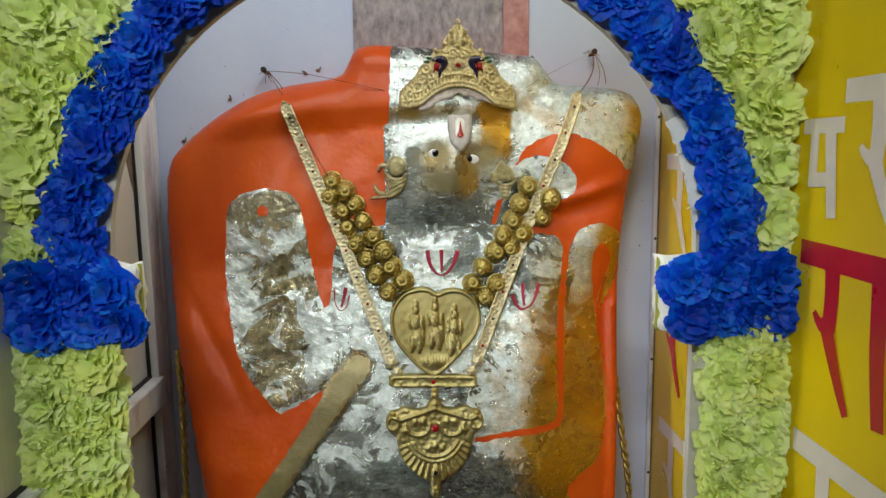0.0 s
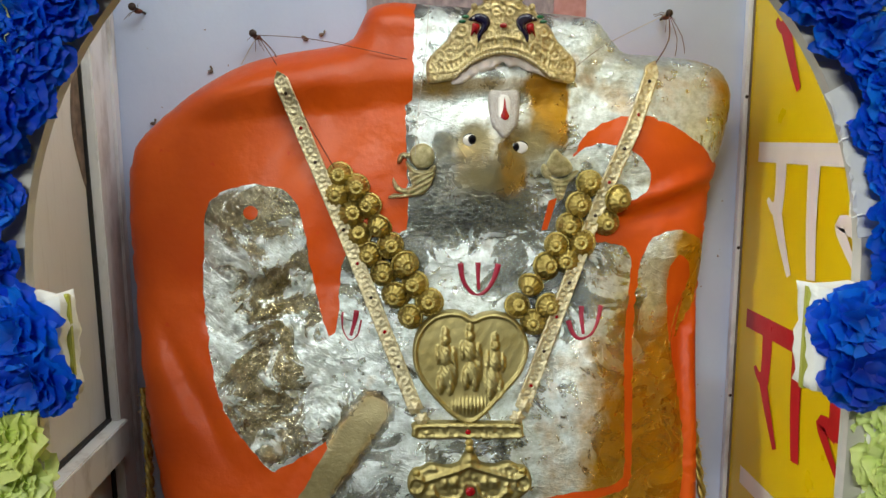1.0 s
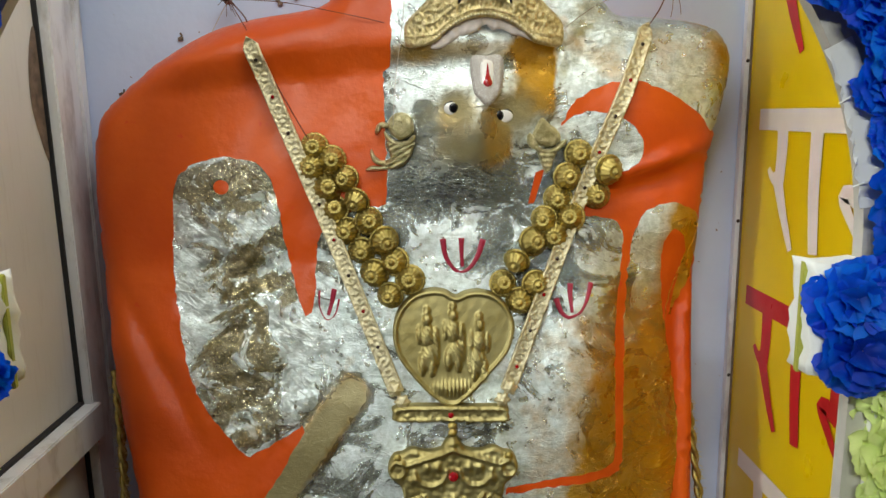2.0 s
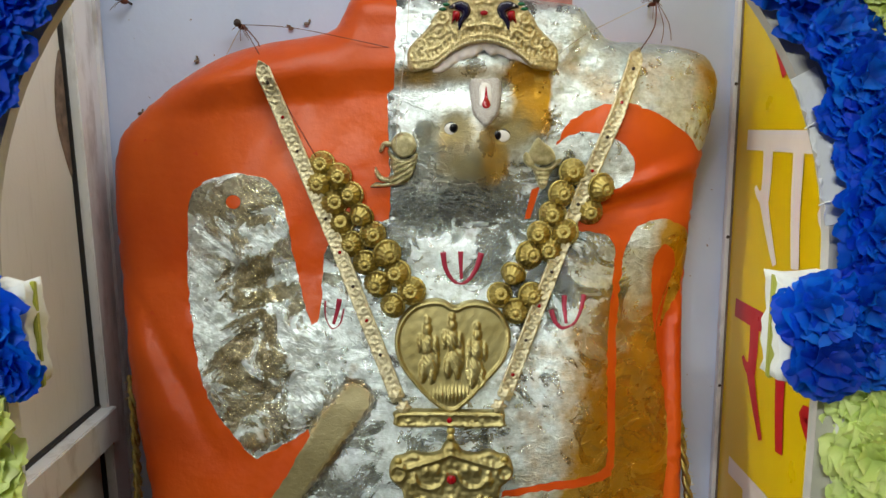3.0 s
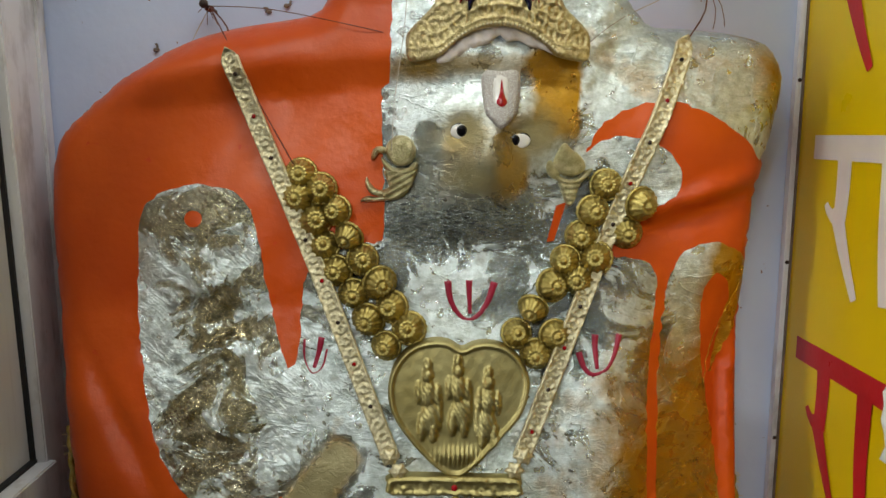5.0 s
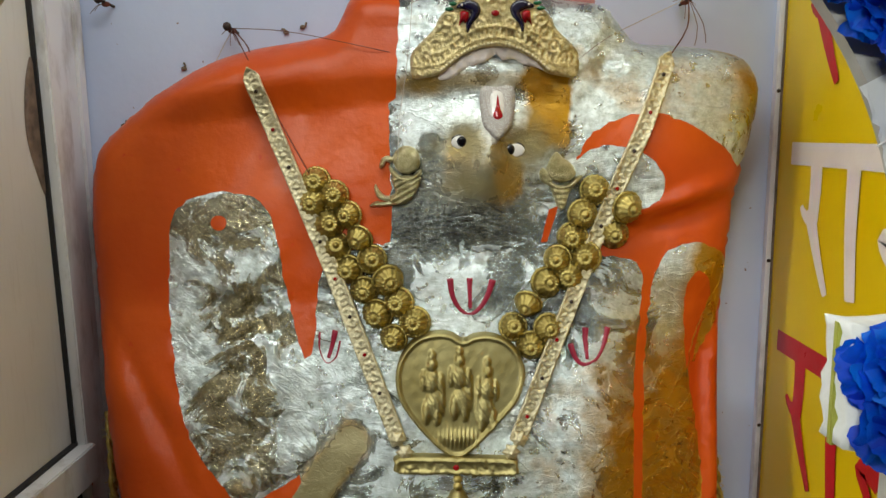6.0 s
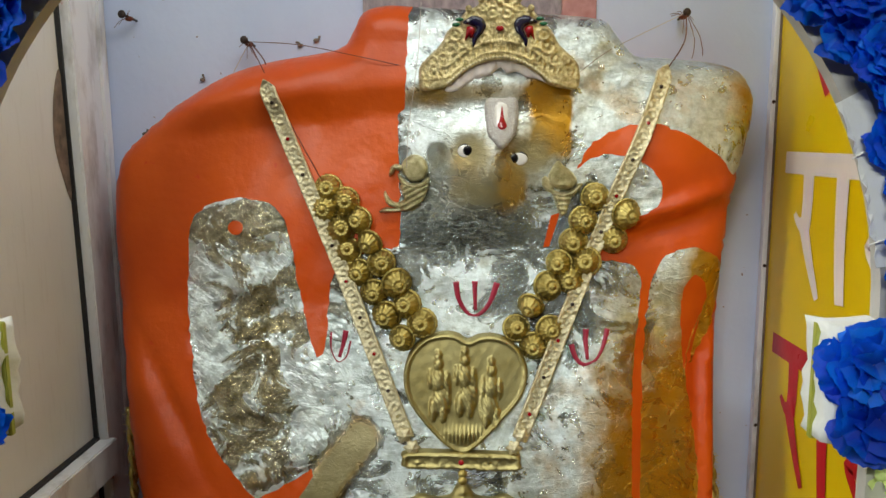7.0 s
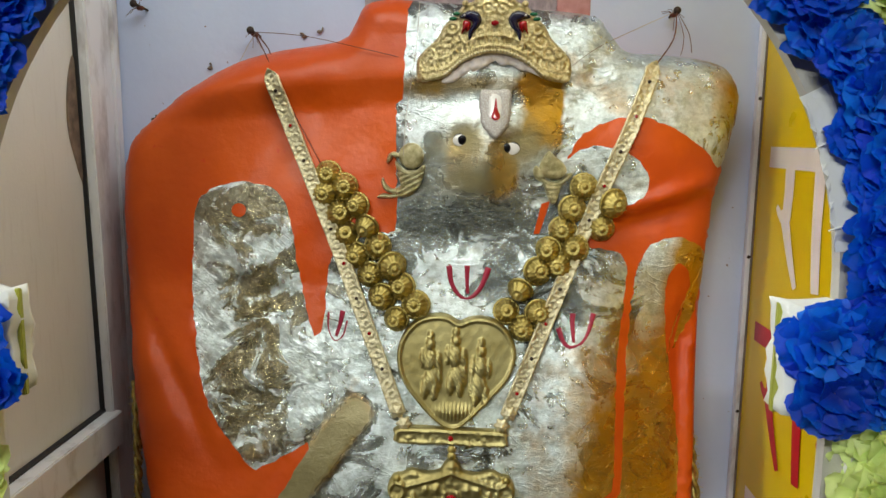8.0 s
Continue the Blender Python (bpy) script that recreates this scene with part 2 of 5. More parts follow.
STEEL = plain("rusty_nail_steel", srgb(70, 58, 54), 0.45, 0.7, vary=0.25, scale=300)
THREAD = plain("brown_cotton_thread", srgb(96, 52, 40), 0.85)
THREAD_PALE = plain("pale_cotton_thread", srgb(180, 170, 160), 0.85)
FOAM = plain("white_foam_board", srgb(226, 226, 222), 0.75, vary=0.04, relief=0.0008)
BOARD = plain("greyed_plyboard", srgb(184, 180, 172), 0.7, vary=0.1, scale=14)
TAPE = plain("olive_plastic_tape", srgb(168, 170, 70), 0.35)
STONE = Mat("grey_speckled_stone", srgb(128, 122, 126), 0.4)
STONE.colour(STONE.mix(STONE.ramp(STONE.noise(55.0, 5, 0.65, (1, 1, 0.5)), 0.35, 0.68), srgb(112, 106, 114), srgb(176, 166, 172)))
REDSTONE = Mat("dull_red_stone", srgb(150, 100, 100), 0.5)
REDSTONE.colour(REDSTONE.mix(REDSTONE.ramp(REDSTONE.noise(40.0, 5), 0.3, 0.7), srgb(160, 106, 108), srgb(192, 150, 150)))
REFLECTED_DARK = plain("dark_reflected_panel", srgb(66, 56, 46), 0.35, vary=0.2, scale=30)
FLOOR = plain("dark_granite_floor", srgb(92, 84, 78), 0.25, vary=0.12, scale=5)
HALL = plain("cream_hall_plaster", srgb(122, 120, 116), 0.8, vary=0.08, scale=4)
NICHE_CEILING = plain("grey_ceiling_board", srgb(112, 110, 108), 0.8, vary=0.06, scale=6)
CEILING = plain("white_ceiling_paint", srgb(166, 166, 164), 0.85, vary=0.05, scale=4)


def petal_material(name, light, mid, deep, rough, other):
    m = Mat(name, mid, 0.62)
    m.coords = m.n.new("ShaderNodeTexCoord").outputs["Generated"]
    body = m.mix(m.ramp(m.island(), 0.15, 0.85), light, mid)
    body = m.mix(m.ramp(m.random(), 0.35, 1.0, 0.0, 0.75), body, other)
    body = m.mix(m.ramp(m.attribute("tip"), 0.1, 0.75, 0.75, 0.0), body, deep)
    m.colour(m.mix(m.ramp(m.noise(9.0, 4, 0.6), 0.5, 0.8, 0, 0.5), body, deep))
    m.bump(m.noise(60.0, 3), 0.0015, 0.6)
    m.p.inputs["Roughness"].default_value = rough
    tr = m.n.new("ShaderNodeBsdfTranslucent")
    tr.inputs["Color"].default_value = light
    ms = m.n.new("ShaderNodeMixShader")
    ms.inputs["Fac"].default_value = 0.34
    m.l.new(m.p.outputs["BSDF"], ms.inputs[1])
    m.l.new(tr.outputs["BSDF"], ms.inputs[2])
    m.l.new(ms.outputs["Shader"], m.n["Material Output"].inputs["Surface"])
    return m


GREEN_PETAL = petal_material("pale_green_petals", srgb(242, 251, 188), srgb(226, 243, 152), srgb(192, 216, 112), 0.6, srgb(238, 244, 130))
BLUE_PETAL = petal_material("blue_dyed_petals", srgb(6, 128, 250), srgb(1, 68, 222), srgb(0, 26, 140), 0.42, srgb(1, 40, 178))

# ---------------------------------------------------------------- helpers

def finish(name, bm, material, smooth=True):
    me = bpy.data.meshes.new(name)
    bmesh.ops.recalc_face_normals(bm, faces=bm.faces)
    for f in bm.faces:
        f.smooth = smooth
    bm.to_mesh(me)
    bm.free()
    mats = material if isinstance(material, (list, tuple)) else [material]
    for m in mats:
        me.materials.append(m.m)
    return me


def part(name, bm, material, parent=None, label="", smooth=True):
    smooth = smooth and len(bm.faces) > 60
    ob = new(name, finish(name, bm, material, smooth))
    if parent:
        ob.parent = parent
        ob.matrix_parent_inverse = parent.matrix_world.inverted()
    return tagged(ob, label)


def thing(name, label, category, group="", at=(0, 0, 0), kind=""):
    ob = new(name)
    ob.empty_display_size = 0.05
    ob.matrix_world = pose(*at)
    return tagged(ob, label, category, group, kind)


def box(x0, x1, y0, y1, z0, z1, bevel=0.0, bm=None):
    bm = bm or bmesh.new()
    made = bmesh.ops.create_cube(bm, size=1)["verts"]
    for v in made:
        v.co = Vector(((x0 + x1) / 2 + v.co.x * (x1 - x0), (y0 + y1) / 2 + v.co.y * (y1 - y0), (z0 + z1) / 2 + v.co.z * (z1 - z0)))
    if bevel:
        edges = list({e for v in made for e in v.link_edges})
        bmesh.ops.bevel(bm, geom=edges, offset=bevel, segments=2, affect="EDGES")
    return bm


def smooth_line(pts, step, closed=False):
    """A rounded line through control points, sampled about every step metres."""
    p = [np.array(q, float) for q in pts]
    n, out = len(p), []
    for i in range(n if closed else n - 1):
        if closed:
            a, b, c, d = p[i - 1], p[i], p[(i + 1) % n], p[(i + 2) % n]
        else:
            a, b, c, d = p[max(i - 1, 0)], p[i], p[i + 1], p[min(i + 2, n - 1)]
        k = max(1, int(round(np.linalg.norm(c - b) / step)))
        for j in range(k):
            t = j / k
            out.append(0.5 * (2 * b + (c - a) * t + (2 * a - 5 * b + 4 * c - d) * t * t + (3 * b - 3 * c + d - a) * t ** 3))
    if not closed:
        out.append(p[-1])
    return np.array(out)


def straight_line(pts, step, closed=True):
    p = [np.array(q, float) for q in pts]
    out = []
    for i in range(len(p) if closed else len(p) - 1):
        b, c = p[i], p[(i + 1) % len(p)]
        k = max(1, int(round(np.linalg.norm(c - b) / step)))
        out += [b + (c - b) * j / k for j in range(k)]
    return np.array(out)


def inside(P, loop):
    """Which of the points P lie in the closed loop."""
    hit = np.zeros(len(P), bool)
    x, z = P[:, 0], P[:, 1]
    a, b = loop, np.roll(loop, -1, 0)
    for (ax, az), (bx, bz) in zip(a, b):
        if az == bz:
            continue
        cross = ((az > z) != (bz > z)) & (x < (bx - ax) * (z - az) / (bz - az) + ax)
        hit ^= cross
    return hit


def reach(P, line, closed=True):
    """The distance of each point from a line."""
    a = line if closed else line[:-1]
    b = np.roll(line, -1, 0) if closed else line[1:]
    best = np.full(len(P), 9.0)
    for s, e in zip(a, b):
        d = e - s
        t = np.clip(((P - s) @ d) / max(d @ d, 1e-12), 0, 1)
        best = np.minimum(best, np.hypot(*(P - s - t[:, None] * d).T))
    return best


def triangles(loop, step, inner=(), seed=3):
    """Points and triangles that fill the loop, with the inner lines as edges."""
    r = np.random.default_rng(seed)
    lo, hi = loop.min(0), loop.max(0)
    gx, gz = np.meshgrid(np.arange(lo[0], hi[0], step), np.arange(lo[1], hi[1], step))
    G = np.stack([gx.ravel(), gz.ravel()], 1) + r.uniform(-0.28, 0.28, (gx.size, 2)) * step
    G = G[inside(G, loop)]
    G = G[reach(G, loop) > 0.5 * step]
    for ln, closed in inner:
        G = G[reach(G, ln, closed) > 0.45 * step]
    coords, edges = [], []
    for ln, closed in [(loop, True), *inner]:
        k = len(coords)
        coords += [Vector(q) for q in ln]
        m = len(ln)
        edges += [(k + i, k + (i + 1) % m) for i in range(m if closed else m - 1)]
    coords += [Vector(q) for q in G]
    V, _, T, *_ = mathutils.geometry.delaunay_2d_cdt(coords, edges, [], 0, 1e-5)
    V = np.array([(v.x, v.y) for v in V])
    T = np.array(T)
    C = V[T].mean(1)
    return V, T[inside(C, loop)]


def relief(loop, step, base, height, back=0.0, inner=(), choose=None):
    """A plate in front of the face y = base(x, z): its front stands height(P) proud, its rim goes back to the base."""
    V, T = triangles(loop, step, inner)
    y0 = base(V)
    y = y0 - height(V)
    bm = bmesh.new()
    vs = [bm.verts.new((p[0], q, p[1])) for p, q in zip(V, y)]
    pick = choose(V[T].mean(1)) if choose else np.zeros(len(T), int)
    for t, m in zip(T, pick):
        try:
            bm.faces.new([vs[i] for i in t]).material_index = int(m)
        except ValueError:
            pass
    rim = [e for e in bm.edges if len(e.link_faces) == 1]
    depth = {v: b for v, b in zip(vs, y0 + back)}
    low = {}
    for e in rim:
        for v in e.verts:
            if v not in low:
                low[v] = bm.verts.new((v.co.x, depth[v], v.co.z))
    for e in rim:
        a, b = e.verts
        f = bm.faces.new((a, b, low[b], low[a]))
        f.material_index = e.link_faces[0].material_index
    return bm


def tube(points, radius, sides=6, bm=None, twist=0.0):
    bm = bm or bmesh.new()
    P = [Vector(p) for p in points]
    rings = []
    for i, p in enumerate(P):
        d = (P[min(i + 1, len(P) - 1)] - P[max(i - 1, 0)]).normalized()
        u = d.orthogonal().normalized() if abs(d.y) > 0.95 else d.cross(Vector((0, 1, 0))).normalized()
        w = d.cross(u)
        rad = radius(i / (len(P) - 1)) if callable(radius) else radius
        rings.append([bm.verts.new(p + rad * (u * math.cos(6.2832 * k / sides + twist * i) + w * math.sin(6.2832 * k / sides + twist * i))) for k in range(sides)])
    for a, b in zip(rings, rings[1:]):
        for k in range(sides):
            bm.faces.new((a[k], a[(k + 1) % sides], b[(k + 1) % sides], b[k]))
    bm.faces.new(rings[0])
    bm.faces.new(rings[-1])
    return bm


def ball(bm, at, r, squash=(1, 1, 1), sub=2, index=0):
    made = bmesh.ops.create_icosphere(bm, subdivisions=sub, radius=r)["verts"]
    for v in made:
        v.co = Vector(at) + Vector((v.co.x * squash[0], v.co.y * squash[1], v.co.z * squash[2]))
    for f in {f for v in made for f in v.link_faces}:
        f.material_index = index
    return bm


def lobed_dome(bm, at, radius, height, lobes, depth, rings=9, sides=32, boss=0.2):
    """A closed flower-shaped dome facing -y, scalloped towards its rim."""
    c = Vector(at)
    tip = bm.verts.new(c + Vector((0, -height * (1 + boss), 0)))
    last = None
    for i in range(1, rings + 1):
        t = i / rings
        ring = []
        for k in range(sides):
            a = 6.2832 * k / sides
            wave = math.cos(lobes * a)
            r = radius * t * (1 + depth * wave * t * t)
            y = height * math.sqrt(max(0.0, 1 - t ** 2.4)) + height * boss * math.exp(-(t / 0.22) ** 2)
            y += height * (0.05 * wave * math.sin(3.1416 * t) + 0.14 * wave * max(0.0, t - 0.72) / 0.28) + height * 0.10 * math.cos(t * 12.0)
            ring.append(bm.verts.new(c + Vector((r * math.cos(a), -y, r * math.sin(a)))))
        for k in range(sides):
            if last:
                bm.faces.new((last[k], last[(k + 1) % sides], ring[(k + 1) % sides], ring[k]))
            else:
                bm.faces.new((tip, ring[(k + 1) % sides], ring[k]))
        last = ring
    back = bm.verts.new(c + Vector((0, height * 0.5, 0)))
    for k in range(sides):
        bm.faces.new((last[(k + 1) % sides], last[k], back))
    return bm


# ---------------------------------------------------------------- the setting
XL, XR, YB, YF, TOP = -0.575, 0.561, 1.715, 0.78, 2.3

part("floor", box(-1.9, 1.9, -2.6, 1.95, -0.12, 0.0), FLOOR)
part("ceiling", box(-1.9, 1.9, -2.6, 0.78, 2.6, 2.7), CEILING)
part("ceiling", box(XL - 0.1, XR + 0.1, 0.78, 1.9, TOP, TOP + 0.1), NICHE_CEILING)
part("wall_back", box(XL - 0.12, XR + 0.12, YB, YB + 0.12, 0.0, TOP), WALL)
part("wall_left", box(XL - 0.12, XL, YF, YB, 0.0, TOP), BEIGE)
part("wall_right", box(XR, XR + 0.12, YF, YB, 0.0, TOP), YELLOW)
part("wall_front_left", box(-1.9, XL, YF - 0.1, YF, 0.0, 2.6), HALL)
part("wall_front_right", box(XR, 1.9, YF - 0.1, YF, 0.0, 2.6), HALL)
part("wall_front_lintel", box(XL, XR, YF - 0.1, YF, TOP, 2.6), HALL)
part("wall_hall_west", box(-2.02, -1.9, -2.6, YF, 0.0, 2.6), HALL)
part("wall_hall_east", box(1.9, 2.02, -2.6, YF, 0.0, 2.6), HALL)
part("wall_hall_south", box(-2.02, 2.02, -2.7, -2.6, 0.0, 2.6), HALL)
# unseen panels, added so that downward-facing foil reflects something dark
part("wall_reflected_dark_south", box(-1.88, 1.88, -2.6, -2.58, 0.0, 1.46, 0.003), REFLECTED_DARK)
part("wall_reflected_dark_west", box(-1.9, -1.88, -2.6, YF - 0.1, 0.0, 1.46, 0.003), REFLECTED_DARK)
part("wall_reflected_dark_east", box(1.88, 1.9, -2.6, YF - 0.1, 0.0, 1.46, 0.003), REFLECTED_DARK)
for ob in list(SC.objects):
    if ob.name.startswith(("floor", "ceiling", "wall", "ground")):
        tagged(ob, kind="structure")
tagged(bpy.data.objects["wall_back"], "lilac-white wall with rust specks behind the idol", "wall")
tagged(bpy.data.objects["wall_right"], "glossy yellow sheet-covered side wall of the niche", "wall")
tagged(bpy.data.objects["wall_left"], "beige laminate side wall of the niche", "wall")

# stone slab showing above the idol's head
slab = thing("stone_plaque", "grey speckled stone plaque with a dull red border strip", "plaque", kind="structure")
part("slab", box(-0.125, 0.204, YB - 0.006, YB, 1.64, 2.0, 0.0015), STONE, slab)
part("border", box(0.2045, 0.262, YB - 0.005, YB, 1.64, 2.0, 0.0015), REDSTONE, slab)

# coated aluminium framing with a beige panel on the left
framing = thing("panel_frame", "scuffed white aluminium frame with black rubber seal", "frame", kind="structure")


def out_of_plumb(bm, at=1.36, slope=0.040):
    """The old post hangs a little out of plumb: its foot stands further back."""
    for v in bm.verts:
        v.co.y += (at - max(v.co.z, 0.7)) * slope
    return bm


part("post", out_of_plumb(box(XL, XL + 0.022, 1.603, 1.656, 0.0, TOP, 0.002)), ALUMINIUM, framing)
part("post", box(XL, XL + 0.014, 1.690, 1.7135, 0.0, TOP, 0.002), ALUMINIUM, framing)
part("backing_strip", box(XL, XL + 0.010, 1.62, 1.689, 0.0, TOP), ALUMINIUM, framing)
part("rail", box(XL, XL + 0.032, 0.9, 1.612, 0.950, 1.010, 0.002), ALUMINIUM, framing)
part("seal", out_of_plumb(box(XL, XL + 0.007, 1.5985, 1.6025, 0.0, TOP)), GASKET, framing)
part("seal", box(XL, XL + 0.008, 0.9, 1.606, 1.0102, 1.0155), GASKET, framing)
part("seal", box(XL, XL + 0.008, 0.9, 1.606, 0.9445, 0.9498), GASKET, framing)
stain_line = smooth_line([(1.59, 1.60), (1.575, 1.61), (1.555, 1.56), (1.55, 1.50), (1.565, 1.45), (1.588, 1.41), (1.592, 1.5)], 0.008, True)
bm = bmesh.new()
rim = [bm.verts.new((XL + 0.0005, q[0], q[1])) for q in stain_line]
mid = [bm.verts.new((XL + 0.002, 1.576 + (q[0] - 1.576) * 0.8, 1.51 + (q[1] - 1.51) * 0.9)) for q in stain_line]
for k in range(len(rim)):
    bm.faces.new((rim[k - 1], rim[k], mid[k], mid[k - 1]))
bm.faces.new(mid)
tagged(part("soot_stain", bm, STAIN), "brown soot stain on the beige panel", "stain", kind="structure")

# corner strip with screws on the right
strip = thing("corner_strip", "white corner moulding with small screws", "trim", kind="structure")
part("moulding", box(XR - 0.010, XR, 1.698, YB, 0.0, TOP, 0.002), ALUMINIUM, strip)
part("edge", box(XR - 0.003, XR, 1.6945, 1.6978, 0.0, TOP), STAIN, strip)
for z in (0.72, 1.0, 1.285, 1.56, 1.84):
    part("screw", ball(bmesh.new(), (XR - 0.006, 1.6975, z), 0.0035, (1, 0.5, 1), 1), STEEL, strip)


# ---------------------------------------------------------------- painted words on the yellow wall
def stroke(bm, pts, w0, w1=None):
    """A flat brush stroke on the wall; u along the wall from far to near, v down, in metres."""
    w1 = w0 if w1 is None else w1
    P = smooth_line(pts, 0.01) if len(pts) > 2 else np.array(pts, float)
    n = len(P)
    left, right = [], []
    for i in range(n):
        d = P[min(i + 1, n - 1)] - P[max(i - 1, 0)]
        d = d / max(np.hypot(*d), 1e-9)
        w = (w0 + (w1 - w0) * i / (n - 1)) / 2
        q = np.array((-d[1], d[0])) * w
        left.append(P[i] + q)
        right.append(P[i] - q)
    a = [bm.verts.new((0, -p[0], -p[1])) for p in left]
    b = [bm.verts.new((0, -p[0], -p[1])) for p in right]
    for i in range(n - 1):
        bm.faces.new((a[i], a[i + 1], b[i + 1], b[i]))


def word(y, z, material, size=1.0, label="", tail=True, short=False):
    top = thing("painted_word", label, "lettering", "painted words on the yellow wall", (XR, y, z))
    strokes = [([(0.0, 0.016), (0.225, 0.0165)], 0.034, 0.034), ([(0.082, 0.03), (0.083, 0.07), (0.080, 0.112)], 0.034, 0.030),
               ([(0.086, 0.100), (0.062, 0.110), (0.044, 0.094)], 0.030, 0.010), ([(0.070, 0.096), (0.10, 0.16), (0.130, 0.214)], 0.034, 0.013),
               ([(0.184, 0.03), (0.186, 0.12), (0.196, 0.208)], 0.034, 0.024)]
    if tail:
        strokes += [([(0.225, 0.0165), (0.415, 0.017)], 0.034, 0.031), ([(0.297, 0.03), (0.298, 0.08), (0.300, 0.128)], 0.030, 0.034),
                    ([(0.304, 0.118), (0.276, 0.112), (0.262, 0.118), (0.284, 0.146), (0.312, 0.176)], 0.030, 0.012),
                    ([(0.300, 0.108), (0.34, 0.122), (0.385, 0.142)], 0.030, 0.030), ([(0.385, 0.03), (0.386, 0.12), (0.388, 0.205)], 0.032, 0.024)]
    if short:
        strokes = [([(0.0, 0.0105), (0.100, 0.010)], 0.021, 0.021), ([(0.031, 0.02), (0.029, 0.092)], 0.021, 0.021), ([(0.020, 0.085), (0.075, 0.082)], 0.020, 0.020), ([(0.070, 0.02), (0.082, 0.134)], 0.026, 0.022)]
    for k, (pts, w0, w1) in enumerate(strokes):
        bm = bmesh.new()
        stroke(bm, [(u * size, v * size) for u, v in pts], w0 * size, w1 * size)
        for v in bm.verts:
            v.co += Vector((XR - 0.0008 - 0.0003 * k, y, z))
        part("stroke", bm, material, top, smooth=False)
    return top


RED_LABEL = "red hand-painted Hindi word on the yellow wall"
WHITE_LABEL = "white hand-painted Hindi word on the yellow wall"
word(1.657, 1.775, LETTER_RED, 1.0, RED_LABEL)
word(1.650, 1.478, LETTER_WHITE, 1.0, WHITE_LABEL)
word(1.660, 1.178, LETTER_RED, 1.0, RED_LABEL)
word(1.650, 0.880, LETTER_WHITE, 1.0, WHITE_LABEL)
word(1.084, 1.531, LETTER_WHITE, 1.0, WHITE_LABEL, False, True)
word(0.986, 1.578, LETTER_WHITE, 0.9, WHITE_LABEL, False)
word(1.074, 1.360, LETTER_RED, 1.02, RED_LABEL, False)
word(1.066, 1.080, LETTER_WHITE, 1.0, WHITE_LABEL, False)

# ---------------------------------------------------------------- the idol
SIL = smooth_line([
    (-0.043, 1.712), (-0.085, 1.713), (-0.118, 1.703), (-0.135, 1.672), (-0.160, 1.646), (-0.265, 1.628), (-0.338, 1.607), (-0.412, 1.565),
    (-0.477, 1.512), (-0.508, 1.476), (-0.519, 1.425), (-0.518, 1.300), (-0.499, 1.110), (-0.474, 0.975), (-0.437, 0.780), (-0.40, 0.55),
    (-0.38, 0.25), (-0.38, 0.02), (0.40, 0.02), (0.41, 0.30), (0.422, 0.75), (0.431, 0.98), (0.438, 1.15), (0.452, 1.30), (0.464, 1.40),
    (0.492, 1.514), (0.499, 1.560), (0.479, 1.602), (0.440, 1.618), (0.365, 1.627), (0.312, 1.632), (0.284, 1.664), (0.250, 1.690), (0.10, 1.702)], 0.012, True)
SIL[:, 1] = np.maximum(SIL[:, 1], 0.0)

